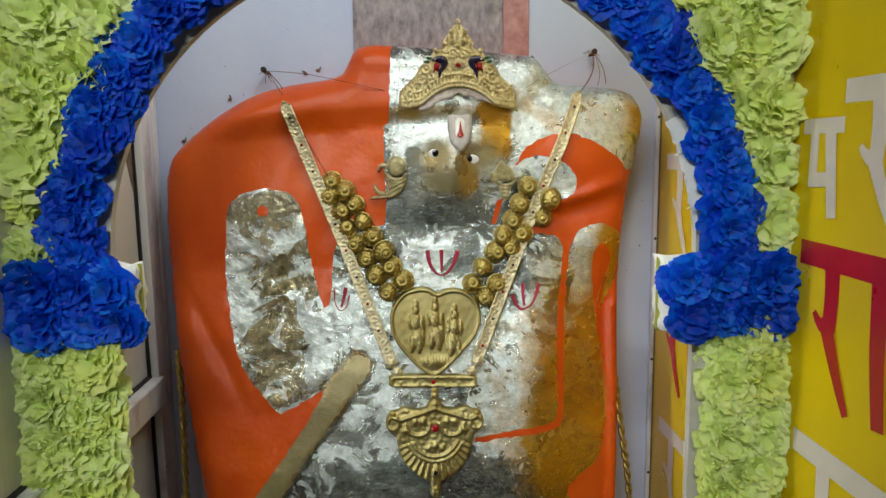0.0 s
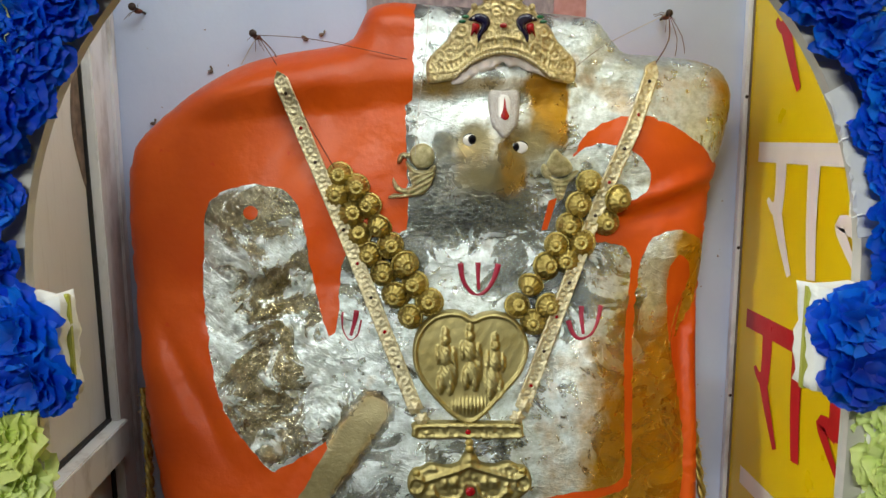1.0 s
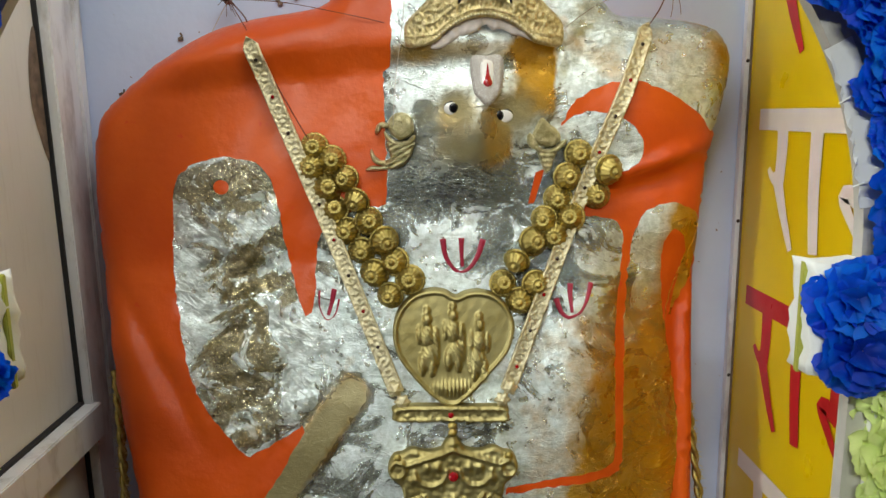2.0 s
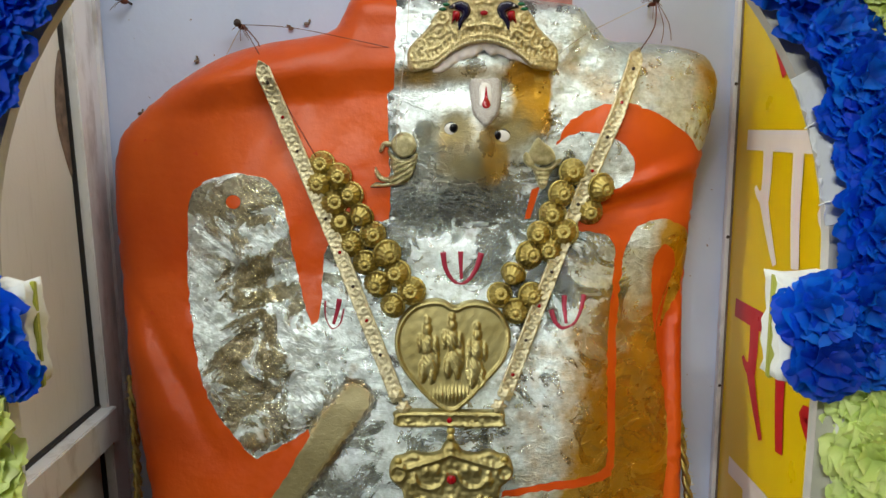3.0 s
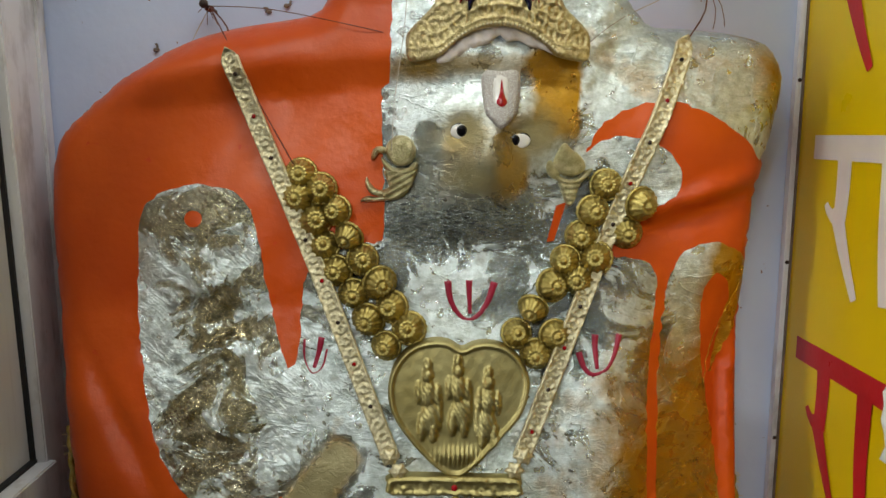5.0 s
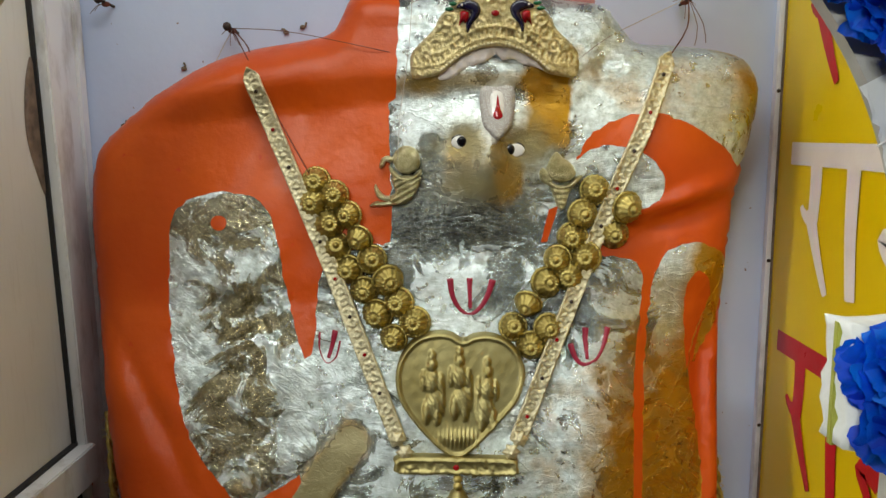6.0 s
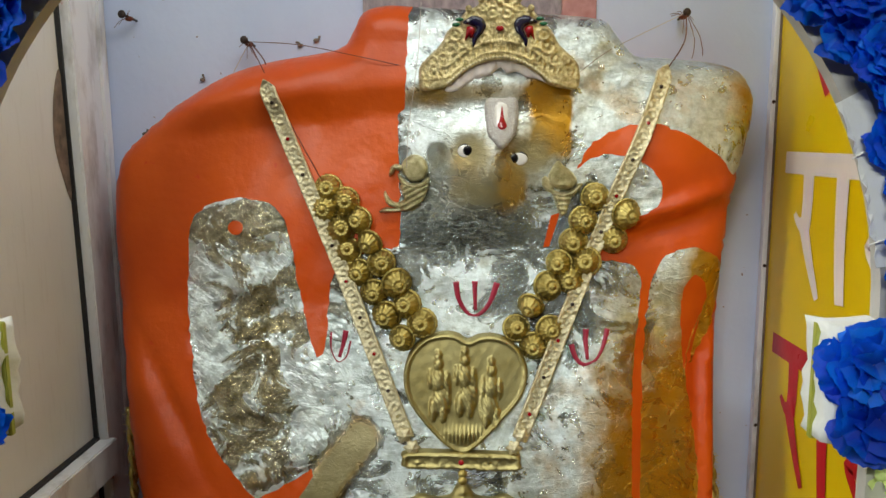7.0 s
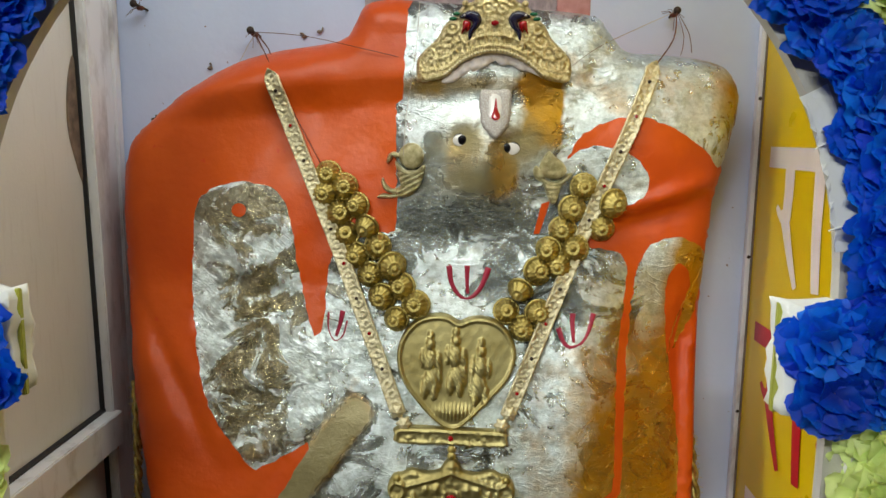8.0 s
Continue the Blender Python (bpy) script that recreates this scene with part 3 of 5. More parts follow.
SILVER = np.vstack([smooth_line(q, 0.009) for q in (
    [(-0.059, 1.541), (-0.058, 1.457), (-0.056, 1.370), (-0.059, 1.338)],
    [(-0.065, 1.336), (-0.099, 1.333), (-0.143, 1.314), (-0.163, 1.288), (-0.169, 1.244), (-0.171, 1.206), (-0.176, 1.176), (-0.185, 1.170), (-0.196, 1.194),
     (-0.206, 1.240), (-0.219, 1.310), (-0.229, 1.371), (-0.248, 1.402), (-0.283, 1.415), (-0.318, 1.414), (-0.354, 1.402), (-0.377, 1.380), (-0.383, 1.340),
     (-0.387, 1.232), (-0.376, 1.155), (-0.362, 1.085), (-0.330, 1.025), (-0.290, 0.978), (-0.271, 0.963)],
    [(-0.262, 0.968), (-0.225, 0.988), (-0.190, 1.008)],
    [(-0.188, 1.000), (-0.237, 0.922), (-0.293, 0.846), (-0.328, 0.798), (-0.36, 0.74), (-0.37, 0.55), (-0.33, 0.20), (-0.32, 0.05)],
    [(0.33, 0.05), (0.335, 0.45), (0.325, 0.72), (0.315, 0.795), (0.374, 0.840), (0.397, 0.895), (0.404, 0.970), (0.400, 1.040), (0.392, 1.100), (0.385, 1.165), (0.379, 1.231), (0.380, 1.273), (0.394, 1.294)],
    [(0.397, 1.293), (0.413, 1.282), (0.417, 1.256), (0.407, 1.198), (0.396, 1.150)],
    [(0.400, 1.150), (0.430, 1.215), (0.440, 1.270), (0.441, 1.307)],
    [(0.432, 1.320), (0.403, 1.334), (0.369, 1.332), (0.344, 1.315), (0.329, 1.282), (0.323, 1.231), (0.313, 1.115), (0.306, 0.940)],
    [(0.300, 0.930), (0.288, 0.919), (0.195, 0.908), (0.119, 0.897)],
    [(0.119, 0.906), (0.189, 0.920), (0.277, 0.932), (0.291, 0.945)],
    [(0.293, 0.960), (0.298, 1.115), (0.309, 1.231), (0.313, 1.283), (0.302, 1.307), (0.279, 1.316), (0.257, 1.317), (0.240, 1.335), (0.256, 1.365), (0.284, 1.385),
     (0.317, 1.388), (0.340, 1.412), (0.336, 1.439), (0.308, 1.467), (0.265, 1.478), (0.235, 1.472), (0.213, 1.456)],
    [(0.214, 1.462), (0.228, 1.485), (0.252, 1.506), (0.291, 1.521), (0.334, 1.521), (0.385, 1.501), (0.424, 1.475), (0.452, 1.445)],
    [(0.490, 1.450), (0.515, 1.520), (0.520, 1.570), (0.495, 1.620), (0.450, 1.640), (0.375, 1.650), (0.325, 1.652), (0.300, 1.680), (0.262, 1.715), (0.10, 1.730), (-0.033, 1.730)],
    [(-0.042, 1.690), (-0.044, 1.630), (-0.048, 1.548)],
)])
SILVER += np.random.default_rng(2).normal(0, 0.0010, SILVER.shape)
HOLE = np.array([(-0.306 + 0.0115 * math.cos(a), 1.371 + 0.011 * math.sin(a)) for a in np.linspace(0, 6.2832, 14)[:-1]])
EARLINE = straight_line([(0.174, 1.386), (0.188, 1.391), (0.172, 1.338), (0.163, 1.337)], 0.008)
BAND = smooth_line([(-0.330, 0.755), (-0.300, 0.802), (-0.250, 0.880), (-0.180, 0.972), (-0.146, 1.018), (-0.116, 1.052)], 0.02)
RIDGE = smooth_line([(-0.285, 0.985), (-0.235, 1.015), (-0.175, 1.055), (-0.12, 1.10)], 0.02)


def waves(P, scale, seed, terms=9):
    """Soft uneven swell between about -1 and 1."""
    r = np.random.default_rng(seed)
    out = np.zeros(len(P))
    for _ in range(terms):
        a = r.uniform(0, 6.2832)
        k = 6.2832 / scale * r.uniform(0.55, 1.5)
        out += np.sin(k * (P[:, 0] * math.cos(a) + P[:, 1] * math.sin(a)) + r.uniform(0, 6.2832))
    return out / math.sqrt(terms)


def hump(P, x, z, sx, sz, turn=0.0):
    c, s = math.cos(turn), math.sin(turn)
    u, v = P[:, 0] - x, P[:, 1] - z
    return np.exp(-((u * c + v * s) / sx) ** 2 - ((v * c - u * s) / sz) ** 2)


def lean(P):
    return np.interp(P[:, 1], [0.0, 0.7, 0.85, 1.04, 1.2, 1.25, 1.4, 1.62, 1.8], [1.44, 1.45, 1.465, 1.505, 1.548, 1.56, 1.575, 1.60, 1.61])


def body_height(P):
    """How far the worked surface stands before the leaning face."""
    brow = np.stack([P[:, 0], np.minimum(P[:, 1], 1.545)], 1)
    head = 0.040 * np.where(P[:, 1] > 1.506, hump(brow, 0.078, 1.506, 0.11, 0.070), hump(P, 0.078, 1.506, 0.11, 0.125))
    h = head * np.clip((1.65 - P[:, 1]) / 0.07, 0, 1) + 0.012 * hump(P, 0.085, 1.445, 0.020, 0.035)
    h -= 0.005 * hump(P, 0.04, 1.490, 0.026, 0.020) + 0.005 * hump(P, 0.122, 1.478, 0.026, 0.020)
    h -= 0.006 * hump(P, 0.07, 1.325, 0.12, 0.03)
    drop = P[:, 1] - 0.09 * np.minimum(P[:, 0], 0)
    ledge = np.interp(drop, [1.535, 1.546, 1.566, 1.588, 1.595, 1.66], [0.0, 0.0, 0.009, 0.019, 0.0195, 0.0])
    h += ledge * (0.75 + 0.25 * np.clip((P[:, 0] + 0.10) / 0.06, 0, 1)) * np.clip((P[:, 0] + 0.49) / 0.08, 0, 1) * np.clip((0.19 - P[:, 0]) / 0.04, 0, 1)
    h += 0.020 * hump(P, 0.33, 1.51, 0.13, 0.08)
    h += 0.012 * hump(P, 0.36, 1.45, 0.07, 0.07) + 0.012 * hump(P, 0.38, 1.405, 0.10, 0.012, 0.35) - 0.012 * hump(P, 0.38, 1.375, 0.10, 0.016, 0.3)
    h += 0.014 * hump(P, 0.255, 1.12, 0.06, 0.2) - 0.26 * np.clip(P[:, 0] - 0.24, 0, None) * np.clip((1.29 - P[:, 1]) / 0.12, 0, 1)
    h += 0.020 * hump(P, -0.30, 1.37, 0.10, 0.16) - 0.008 * hump(P, -0.410, 1.10, 0.013, 0.12, 0.5) + 0.002 * hump(P, -0.445, 1.10, 0.04, 0.13, 0.5)
    band = np.clip(1 - reach(P, BAND, False) / 0.036, 0, 1)
    ridge = np.clip(1 - reach(P, RIDGE, False) / 0.022, 0, 1)
    h += (0.006 * np.clip(band * 3.5, 0, 1) + 0.005 * ridge) * np.clip((1.07 - P[:, 1]) / 0.08, 0, 1)
    return h


def surface(P):
    """The y of the idol's worked face, without its creases."""
    P = np.atleast_2d(P)
    d = reach(P, SIL)
    t = np.clip(1 - d / 0.055, 0, 1)
    return lean(P) - body_height(P) * np.clip(d / 0.03, 0, 1) + 0.055 * (1 - np.sqrt(np.clip(1 - t * t, 0, 1)))


def gilt_and_reflection(P):
    """Where the leaf is gold rather than silver; reflections at lower right and on the palm are painted gold too."""
    g = 1.6 * hump(P, 0.390, 0.92, 0.18, 0.27) + 0.65 * hump(P, 0.47, 1.56, 0.045, 0.10) + 0.42 * hump(P, 0.27, 1.57, 0.12, 0.06)
    g += 1.0 * np.clip((0.206 - P[:, 0]) / 0.006, 0, 1) * np.clip((P[:, 0] - 0.130) / 0.025, 0, 1) * np.clip((1.60 - P[:, 1]) / 0.02, 0, 1) * np.clip((P[:, 1] - 1.462) / 0.03, 0, 1) + 1.1 * hump(P, 0.117, 1.434, 0.016, 0.034) + 0.5 * hump(P, 0.140, 1.490, 0.040, 0.030)
    g += 0.80 * hump(P, 0.048, 1.478, 0.036, 0.032) + 0.45 * hump(P, 0.08, 1.42, 0.06, 0.035) + 0.8 * hump(P, 0.03, 1.570, 0.13, 0.020) + 1.2 * hump(P, 0.415, 1.28, 0.035, 0.08)
    g += 0.08 * hump(P, -0.31, 1.12, 0.10, 0.12) + 0.22 * hump(P, -0.30, 1.38, 0.10, 0.05) + 0.32 * hump(P, -0.02, 1.66, 0.05, 0.05)
    g += 0.5 * np.clip(6 - reach(P, BAND, False) / 0.0055, 0, 1) + 0.2 * np.clip(1.2 - reach(P, RIDGE, False) / 0.02, 0, 1)
    g -= 0.5 * hump(P, 0.345, 1.25, 0.018, 0.06)
    return np.clip(g, 0, 1)


def frost_gleam_amount(P):
    """Where the pale frosted leaf covers the smooth metal; its spread also paints shoulder gloss and the face's dark
    reflections.
    """
    f = 0.02 + 0.075 * hump(P, 0.06, 1.06, 0.30, 0.22) + 0.16 * hump(P, -0.37, 1.16, 0.04, 0.16) + 0.04 * hump(P, -0.28, 1.28, 0.08, 0.05) - 0.12 * hump(P, -0.12, 1.055, 0.05, 0.03) + 0.16 * hump(P, 0.0, 1.53, 0.07, 0.035) + 0.34 * hump(P, 0.33, 1.58, 0.17, 0.10) + 0.12 * hump(P, -0.14, 1.13, 0.07, 0.08)
    f += 0.12 * hump(P, 0.37, 1.27, 0.06, 0.08) + 0.12 * hump(P, -0.02, 1.64, 0.08, 0.04)
    f += 0.18 * hump(P, 0.30, 1.43, 0.06, 0.05) - 0.3 * np.clip(6 - reach(P, BAND, False) / 0.0055, 0, 1)
    f -= 0.037 * hump(P, -0.27, 1.20, 0.08, 0.22) + 0.12 * hump(P, 0.05, 1.465, 0.05, 0.03)
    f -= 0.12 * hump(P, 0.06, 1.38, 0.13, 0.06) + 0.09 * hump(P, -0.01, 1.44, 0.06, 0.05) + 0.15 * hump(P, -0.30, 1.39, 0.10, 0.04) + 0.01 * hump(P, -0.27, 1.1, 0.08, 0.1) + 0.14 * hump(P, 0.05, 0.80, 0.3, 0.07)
    return f


def worn_shade_amount(P):
    """Where the gilding round the eyes is dull, and where shade is painted dark under brow and nose."""
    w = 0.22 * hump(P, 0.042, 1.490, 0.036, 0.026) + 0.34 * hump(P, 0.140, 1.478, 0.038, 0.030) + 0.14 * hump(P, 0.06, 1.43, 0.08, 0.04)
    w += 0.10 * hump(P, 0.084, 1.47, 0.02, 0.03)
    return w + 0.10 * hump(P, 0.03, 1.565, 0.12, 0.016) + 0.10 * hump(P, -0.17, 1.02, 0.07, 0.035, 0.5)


def crease_amount(P):
    c = 0.30 + 0.50 * hump(P, -0.30, 1.2, 0.11, 0.19) + 0.10 * hump(P, 0.05, 1.0, 0.2, 0.15) + 0.35 * hump(P, 0.25, 1.6, 0.12, 0.06)
    c -= 0.20 * hump(P, 0.37, 0.98, 0.12, 0.30) + 0.30 * hump(P, 0.33, 1.25, 0.07, 0.07) + 0.25 * hump(P, 0.07, 1.38, 0.13, 0.09)
    c -= 0.9 * np.clip(1.3 - reach(P, BAND, False) / 0.034, 0, 1) + 0.2 * hump(P, 0.0, 0.78, 0.3, 0.1)
    return np.clip(c, 0.03, 1.0)


def band_amount(P):
    """Smooth olive metal: the sash below the open palm, the cheek and the eye sockets; on the forehead it paints the
    crown's shade.
    """
    face = 1.0 * hump(P, 0.064, 1.424, 0.050, 0.028) + 1.1 * hump(P, 0.147, 1.476, 0.032, 0.032) + 0.95 * hump(P, 0.050, 1.488, 0.030, 0.026) + 0.55 * hump(P, 0.03, 1.568, 0.10, 0.014)
    return np.maximum(np.clip((0.028 - reach(P, BAND, False)) / 0.008, 0, 1), np.clip(face, 0, 0.9))


def fold_amount(P):
    """Where long crinkles run through the gilding."""
    return np.clip(1.2 * hump(P, 0.37, 0.97, 0.12, 0.24) + 0.8 * hump(P, 0.32, 1.58, 0.14, 0.06), 0, 1)


def slant_amount(P):
    return np.clip(1.5 * hump(P, -0.29, 1.20, 0.13, 0.26), 0, 1)


def skin(P):
    """The y of the idol's face with the dents of its leaf."""
    foil = inside(P, SILVER)
    dent = 0.0050 * waves(P, 0.12, 5) + 0.0042 * waves(P, 0.050, 8) + 0.0016 * waves(P, 0.022, 13)
    c = crease_amount(P)
    return surface(P) - np.where(foil, dent * c * c * 1.35 + 0.001, 0.0007 * waves(P, 0.09, 4))


def idol_material(C):
    foil = inside(C, SILVER) & ~inside(C, HOLE) & ~inside(C, EARLINE)
    return np.where(foil, 1, 0)


def idol():
    inner = [(SILVER, True), (HOLE, True), (EARLINE, True)]
    # the two crisp edges of the ledge over brow and shoulder
    xs = np.arange(-0.47, 0.175, 0.007)
    dip = 0.09 * np.minimum(xs, 0)
    folds = [(np.stack([xs, z + dip], 1), False) for z in (1.546, 1.566)]

    bm = relief(SIL, 0.009, lambda P: np.full(len(P), 1.5), lambda P: 1.5 - skin(P), YB - 0.003 - 1.5, inner + folds, idol_material)
    # painted eyes
    for x, z, px in ((0.045, 1.484, 0.002), (0.124, 1.472, -0.008)):
        y = float(skin(np.array([(x, z)]))[0])
        ball(bm, (x, y + 0.0006, z + 0.0020), 0.0132, (1.0, 0.10, 0.72), 3, 3)
        ball(bm, (x, y - 0.0008, z), 0.0128, (1, 0.16, 0.74), 3, 2)
        ball(bm, (x + px, y - 0.0022, z + 0.001), 0.0074, (1, 0.22, 1.05), 2, 3)
    # three-pronged marks
    for pts, w in (
            ([(0.029, 1.284), (0.033, 1.258), (0.045, 1.238), (0.058, 1.232), (0.072, 1.240), (0.084, 1.258), (0.092, 1.282)], 0.0056),
            ([(0.058, 1.285), (0.058, 1.262), (0.059, 1.240)], 0.0050),
            ([(0.205, 1.190), (0.211, 1.172), (0.222, 1.163), (0.240, 1.170), (0.252, 1.190), (0.259, 1.214)], 0.0048),
            ([(0.227, 1.214), (0.226, 1.195), (0.228, 1.170)], 0.0048),
            ([(-0.164, 1.208), (-0.164, 1.182), (-0.153, 1.164), (-0.140, 1.172), (-0.134, 1.195)], 0.0020),
            ([(-0.141, 1.210), (-0.145, 1.190), (-0.151, 1.170)], 0.0050)):
        P = smooth_line(pts, 0.005)
        before = set(bm.faces)
        tube([(p[0], q + 0.6 * w, p[1]) for p, q in zip(P, skin(P))], lambda t, w=w, u=len(pts) > 3: w * (0.72 + 0.5 * abs(2 * t - 1) if u else 1.25 - 0.45 * t), 6, bm)
        for f in set(bm.faces) - before:
            f.material_index = 4
    # raised edges and creases of the leaf
    leaf_edges = []
    for pts, w in (
            ([(0.440, 1.300), (0.432, 1.270), (0.413, 1.231), (0.398, 1.190), (0.390, 1.160), (0.386, 1.130)], 0.0011),
            ([(0.352, 1.150), (0.338, 1.135), (0.326, 1.118), (0.313, 1.102)], 0.0009),
            ([(0.300, 0.930), (0.315, 0.945), (0.330, 0.948), (0.345, 0.962)], 0.0010),
            ([(0.292, 0.905), (0.308, 0.915), (0.322, 0.930), (0.338, 0.936)], 0.0008),
            ([(0.345, 1.020), (0.356, 1.035), (0.372, 1.040), (0.386, 1.052)], 0.0008),
            ([(0.262, 1.150), (0.256, 1.120), (0.252, 1.080), (0.238, 1.040), (0.214, 1.000), (0.190, 0.960)], 0.0009),
            ([(0.196, 1.555), (0.205, 1.530), (0.202, 1.500), (0.212, 1.470)], 0.0008),
            ([(0.440, 1.560), (0.436, 1.530), (0.442, 1.500), (0.436, 1.480)], 0.0008)):
        leaf_edges.append((smooth_line(pts, 0.006), w))
    for P, w in leaf_edges:
        P = P + 0.0018 * np.stack([waves(P, 0.02, 21), waves(P, 0.02, 22)], 1)
        before = set(bm.faces)
        tube([(p[0], q, p[1]) for p, q in zip(P, skin(P))], lambda t, w=w: w * (1.1 - 0.5 * t), 5, bm)
        for f in set(bm.faces) - before:
            f.material_index = 1
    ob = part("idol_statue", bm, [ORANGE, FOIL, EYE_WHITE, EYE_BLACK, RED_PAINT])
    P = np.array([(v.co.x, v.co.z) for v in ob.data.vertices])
    for name, values in (("gilt", gilt_and_reflection(P)), ("crease", crease_amount(P)), ("frost_gleam", frost_gleam_amount(P)), ("worn_shade", worn_shade_amount(P)), ("band", band_amount(P)), ("slant", slant_amount(P)), ("fold", fold_amount(P))):
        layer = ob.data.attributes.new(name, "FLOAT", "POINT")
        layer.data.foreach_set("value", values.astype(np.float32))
    return tagged(ob, "broad temple idol in orange paint and beaten silver-gold foil", "statue")


idol()


# ---------------------------------------------------------------- jewellery on the idol
def on_face(x, z, out=0.0):
    return (x, float(surface(np.array([(x, z)]))[0]) - out, z)


def bulge(P, loop, width, amount):
    """A rounded edge that rises over width from the rim."""
    t = np.clip(reach(P, loop) / width, 0, 1)
    return amount * np.sqrt(np.clip(1 - (1 - t) ** 2, 0, 1))


def forehead_plate():
    top = thing("forehead_mark_plate", "pink glittery shield-shaped forehead plate with red drop", "ornament", at=on_face(0.097, 1.525))
    loop = smooth_line([(0.074, 1.558), (0.097, 1.561), (0.121, 1.559), (0.120, 1.515), (0.110, 1.498), (0.097, 1.487), (0.084, 1.499), (0.076, 1.512)], 0.006, True)
    low, high = on_face(0.097, 1.492)[1], on_face(0.097, 1.556)[1]
    flat = lambda P: low + (high - low) * (P[:, 1] - 1.492) / 0.064 - 0.004 + 0.6 * np.abs(P[:, 0] - 0.097) ** 1.5
    part("plate", relief(loop, 0.006, lambda P: flat(P) - 0.002, lambda P: bulge(P, loop, 0.008, 0.003), 0.008), GLITTER, top)
    inner = smooth_line([(0.086, 1.552), (0.107, 1.552), (0.107, 1.518), (0.097, 1.511), (0.087, 1.518)], 0.005, True)
    part("ground", relief(inner, 0.006, lambda P: flat(P) - 0.0045, lambda P: bulge(P, inner, 0.004, 0.0012), 0.002), EYE_WHITE, top, "white enamel ground")
    drop = smooth_line([(0.098, 1.550), (0.101, 1.532), (0.105, 1.520), (0.098, 1.515), (0.091, 1.520), (0.095, 1.532)], 0.004, True)
    part("drop", relief(drop, 0.004, lambda P: flat(P) - 0.0058, lambda P: bulge(P, drop, 0.004, 0.002), 0.002), RED_GEM, top, "red enamel drop")


def crown():
    top = thing("crown", "embossed gilt crown with peacock-shaped enamel stones and pink lining", "crown", at=on_face(0.095, 1.60, 0.02))
    base = lambda P: lean(P) - 0.033 - 0.022 * np.clip(1 - ((P[:, 0] - 0.094) / 0.125) ** 2, 0, 1)
    # half outline: tower, stepped shoulders, squared wing ends, arched lower edge
    half = [(0.0, 1.742), (0.011, 1.734), (0.020, 1.720), (0.029, 1.708), (0.031, 1.694), (0.048, 1.686), (0.060, 1.672), (0.076, 1.658), (0.086, 1.640), (0.101, 1.626), (0.115, 1.612),
            (0.119, 1.600), (0.118, 1.580), (0.112, 1.574), (0.096, 1.575), (0.074, 1.580), (0.063, 1.590), (0.047, 1.602), (0.025, 1.612), (0.0, 1.616)]
    cx = 0.094
    loop = smooth_line([(cx + u, z) for u, z in half] + [(cx - u, z) for u, z in half[-2:0:-1]], 0.005, True)
    arch_u, arch_z = [0.0, 0.025, 0.047, 0.063, 0.074, 0.096, 0.12], [1.616, 1.612, 1.602, 1.590, 1.581, 1.577, 1.577]

    def emboss(P):
        u, z = np.abs(P[:, 0] - cx), P[:, 1]
        up = z - np.interp(u, arch_u, arch_z)
        along = u * 1.15 + 0.4 * np.clip(1.6 - z, 0, 1)
        line = lambda at, w: np.exp(-((up - at) / w) ** 2)
        h = bulge(P, loop, 0.007, 0.005)
        # cords that follow the arch, with a flowered band and a fluted fan between them
        h += 0.0020 * line(0.0115, 0.0016) + 0.0022 * line(0.0265, 0.0018) * (u < 0.10)
        h += 0.0016 * line(0.019, 0.004) * np.cos(along * 6.2832 / 0.0082) + 0.0014 * line(0.0335, 0.004) * np.cos(along * 6.2832 / 0.0052) * (u < 0.040)
        # scrolls on the wings
        for cu, cz, r in ((0.052, 1.624, 0.009), (0.070, 1.634, 0.010), (0.082, 1.616, 0.009), (0.096, 1.600, 0.009), (0.064, 1.652, 0.008), (0.098, 1.616, 0.006), (0.022, 1.645, 0.007), (0.010, 1.682, 0.008), (0.024, 1.690, 0.006), (0.046, 1.640, 0.006)):
            q = np.hypot(u - cu, z - cz)
            h += 0.0024 * np.exp(-((q - r) / 0.0016) ** 2) + 0.0022 * np.exp(-(q / 0.0030) ** 2)
        rim = reach(P, loop)
        h += 0.0016 * np.exp(-((rim - 0.0045) / 0.0014) ** 2) * (up > 0.01)
        # ribs of the tower
        h += 0.0022 * np.cos(u * 6.2832 / 0.0095) * np.clip((z - 1.694) / 0.006, 0, 1)
        return h + 0.0004 * waves(P, 0.007, 3) + 0.004 * hump(P, cx, 1.712, 0.014, 0.018)

    part("front", relief(loop, 0.0019, base, emboss, 0.012), CROWN_GOLD, top)
    # beaded lower edge
    bm = bmesh.new()
    edge = smooth_line([(cx + k * u, z + 0.003) for k, q in ((-1, (4, 3, 2, 1, 0)), (1, (1, 2, 3, 4))) for u, z in [(arch_u[i], arch_z[i]) for i in q]], 0.0050)
    for p, y in zip(edge, base(edge)):
        ball(bm, (p[0], y - 0.0055, p[1]), 0.0026, sub=1)
    part("beaded_edge", bm, PALE_GOLD, top)
    # lining that shows under the arch
    lin = smooth_line([(cx - 0.080, 1.574), (cx - 0.05, 1.602), (cx, 1.620), (cx + 0.05, 1.602), (cx + 0.074, 1.582), (cx + 0.056, 1.589), (cx + 0.040, 1.592), (cx + 0.026, 1.599), (cx + 0.010, 1.598), (cx + 0.002, 1.606), (cx - 0.012, 1.596), (cx - 0.030, 1.590), (cx - 0.046, 1.583), (cx - 0.062, 1.573)], 0.006, True)
    part("lining", relief(lin, 0.005, lambda P: base(P) + 0.008, lambda P: bulge(P, lin, 0.006, 0.004) + 0.0016 * waves(P, 0.012, 3), 0.006), PINK_CLOTH, top, "pink cotton lining")
    for s in (-1, 1):
        mirror = lambda pts: smooth_line([(cx + s * u, z) for u, z in pts], 0.003, True)
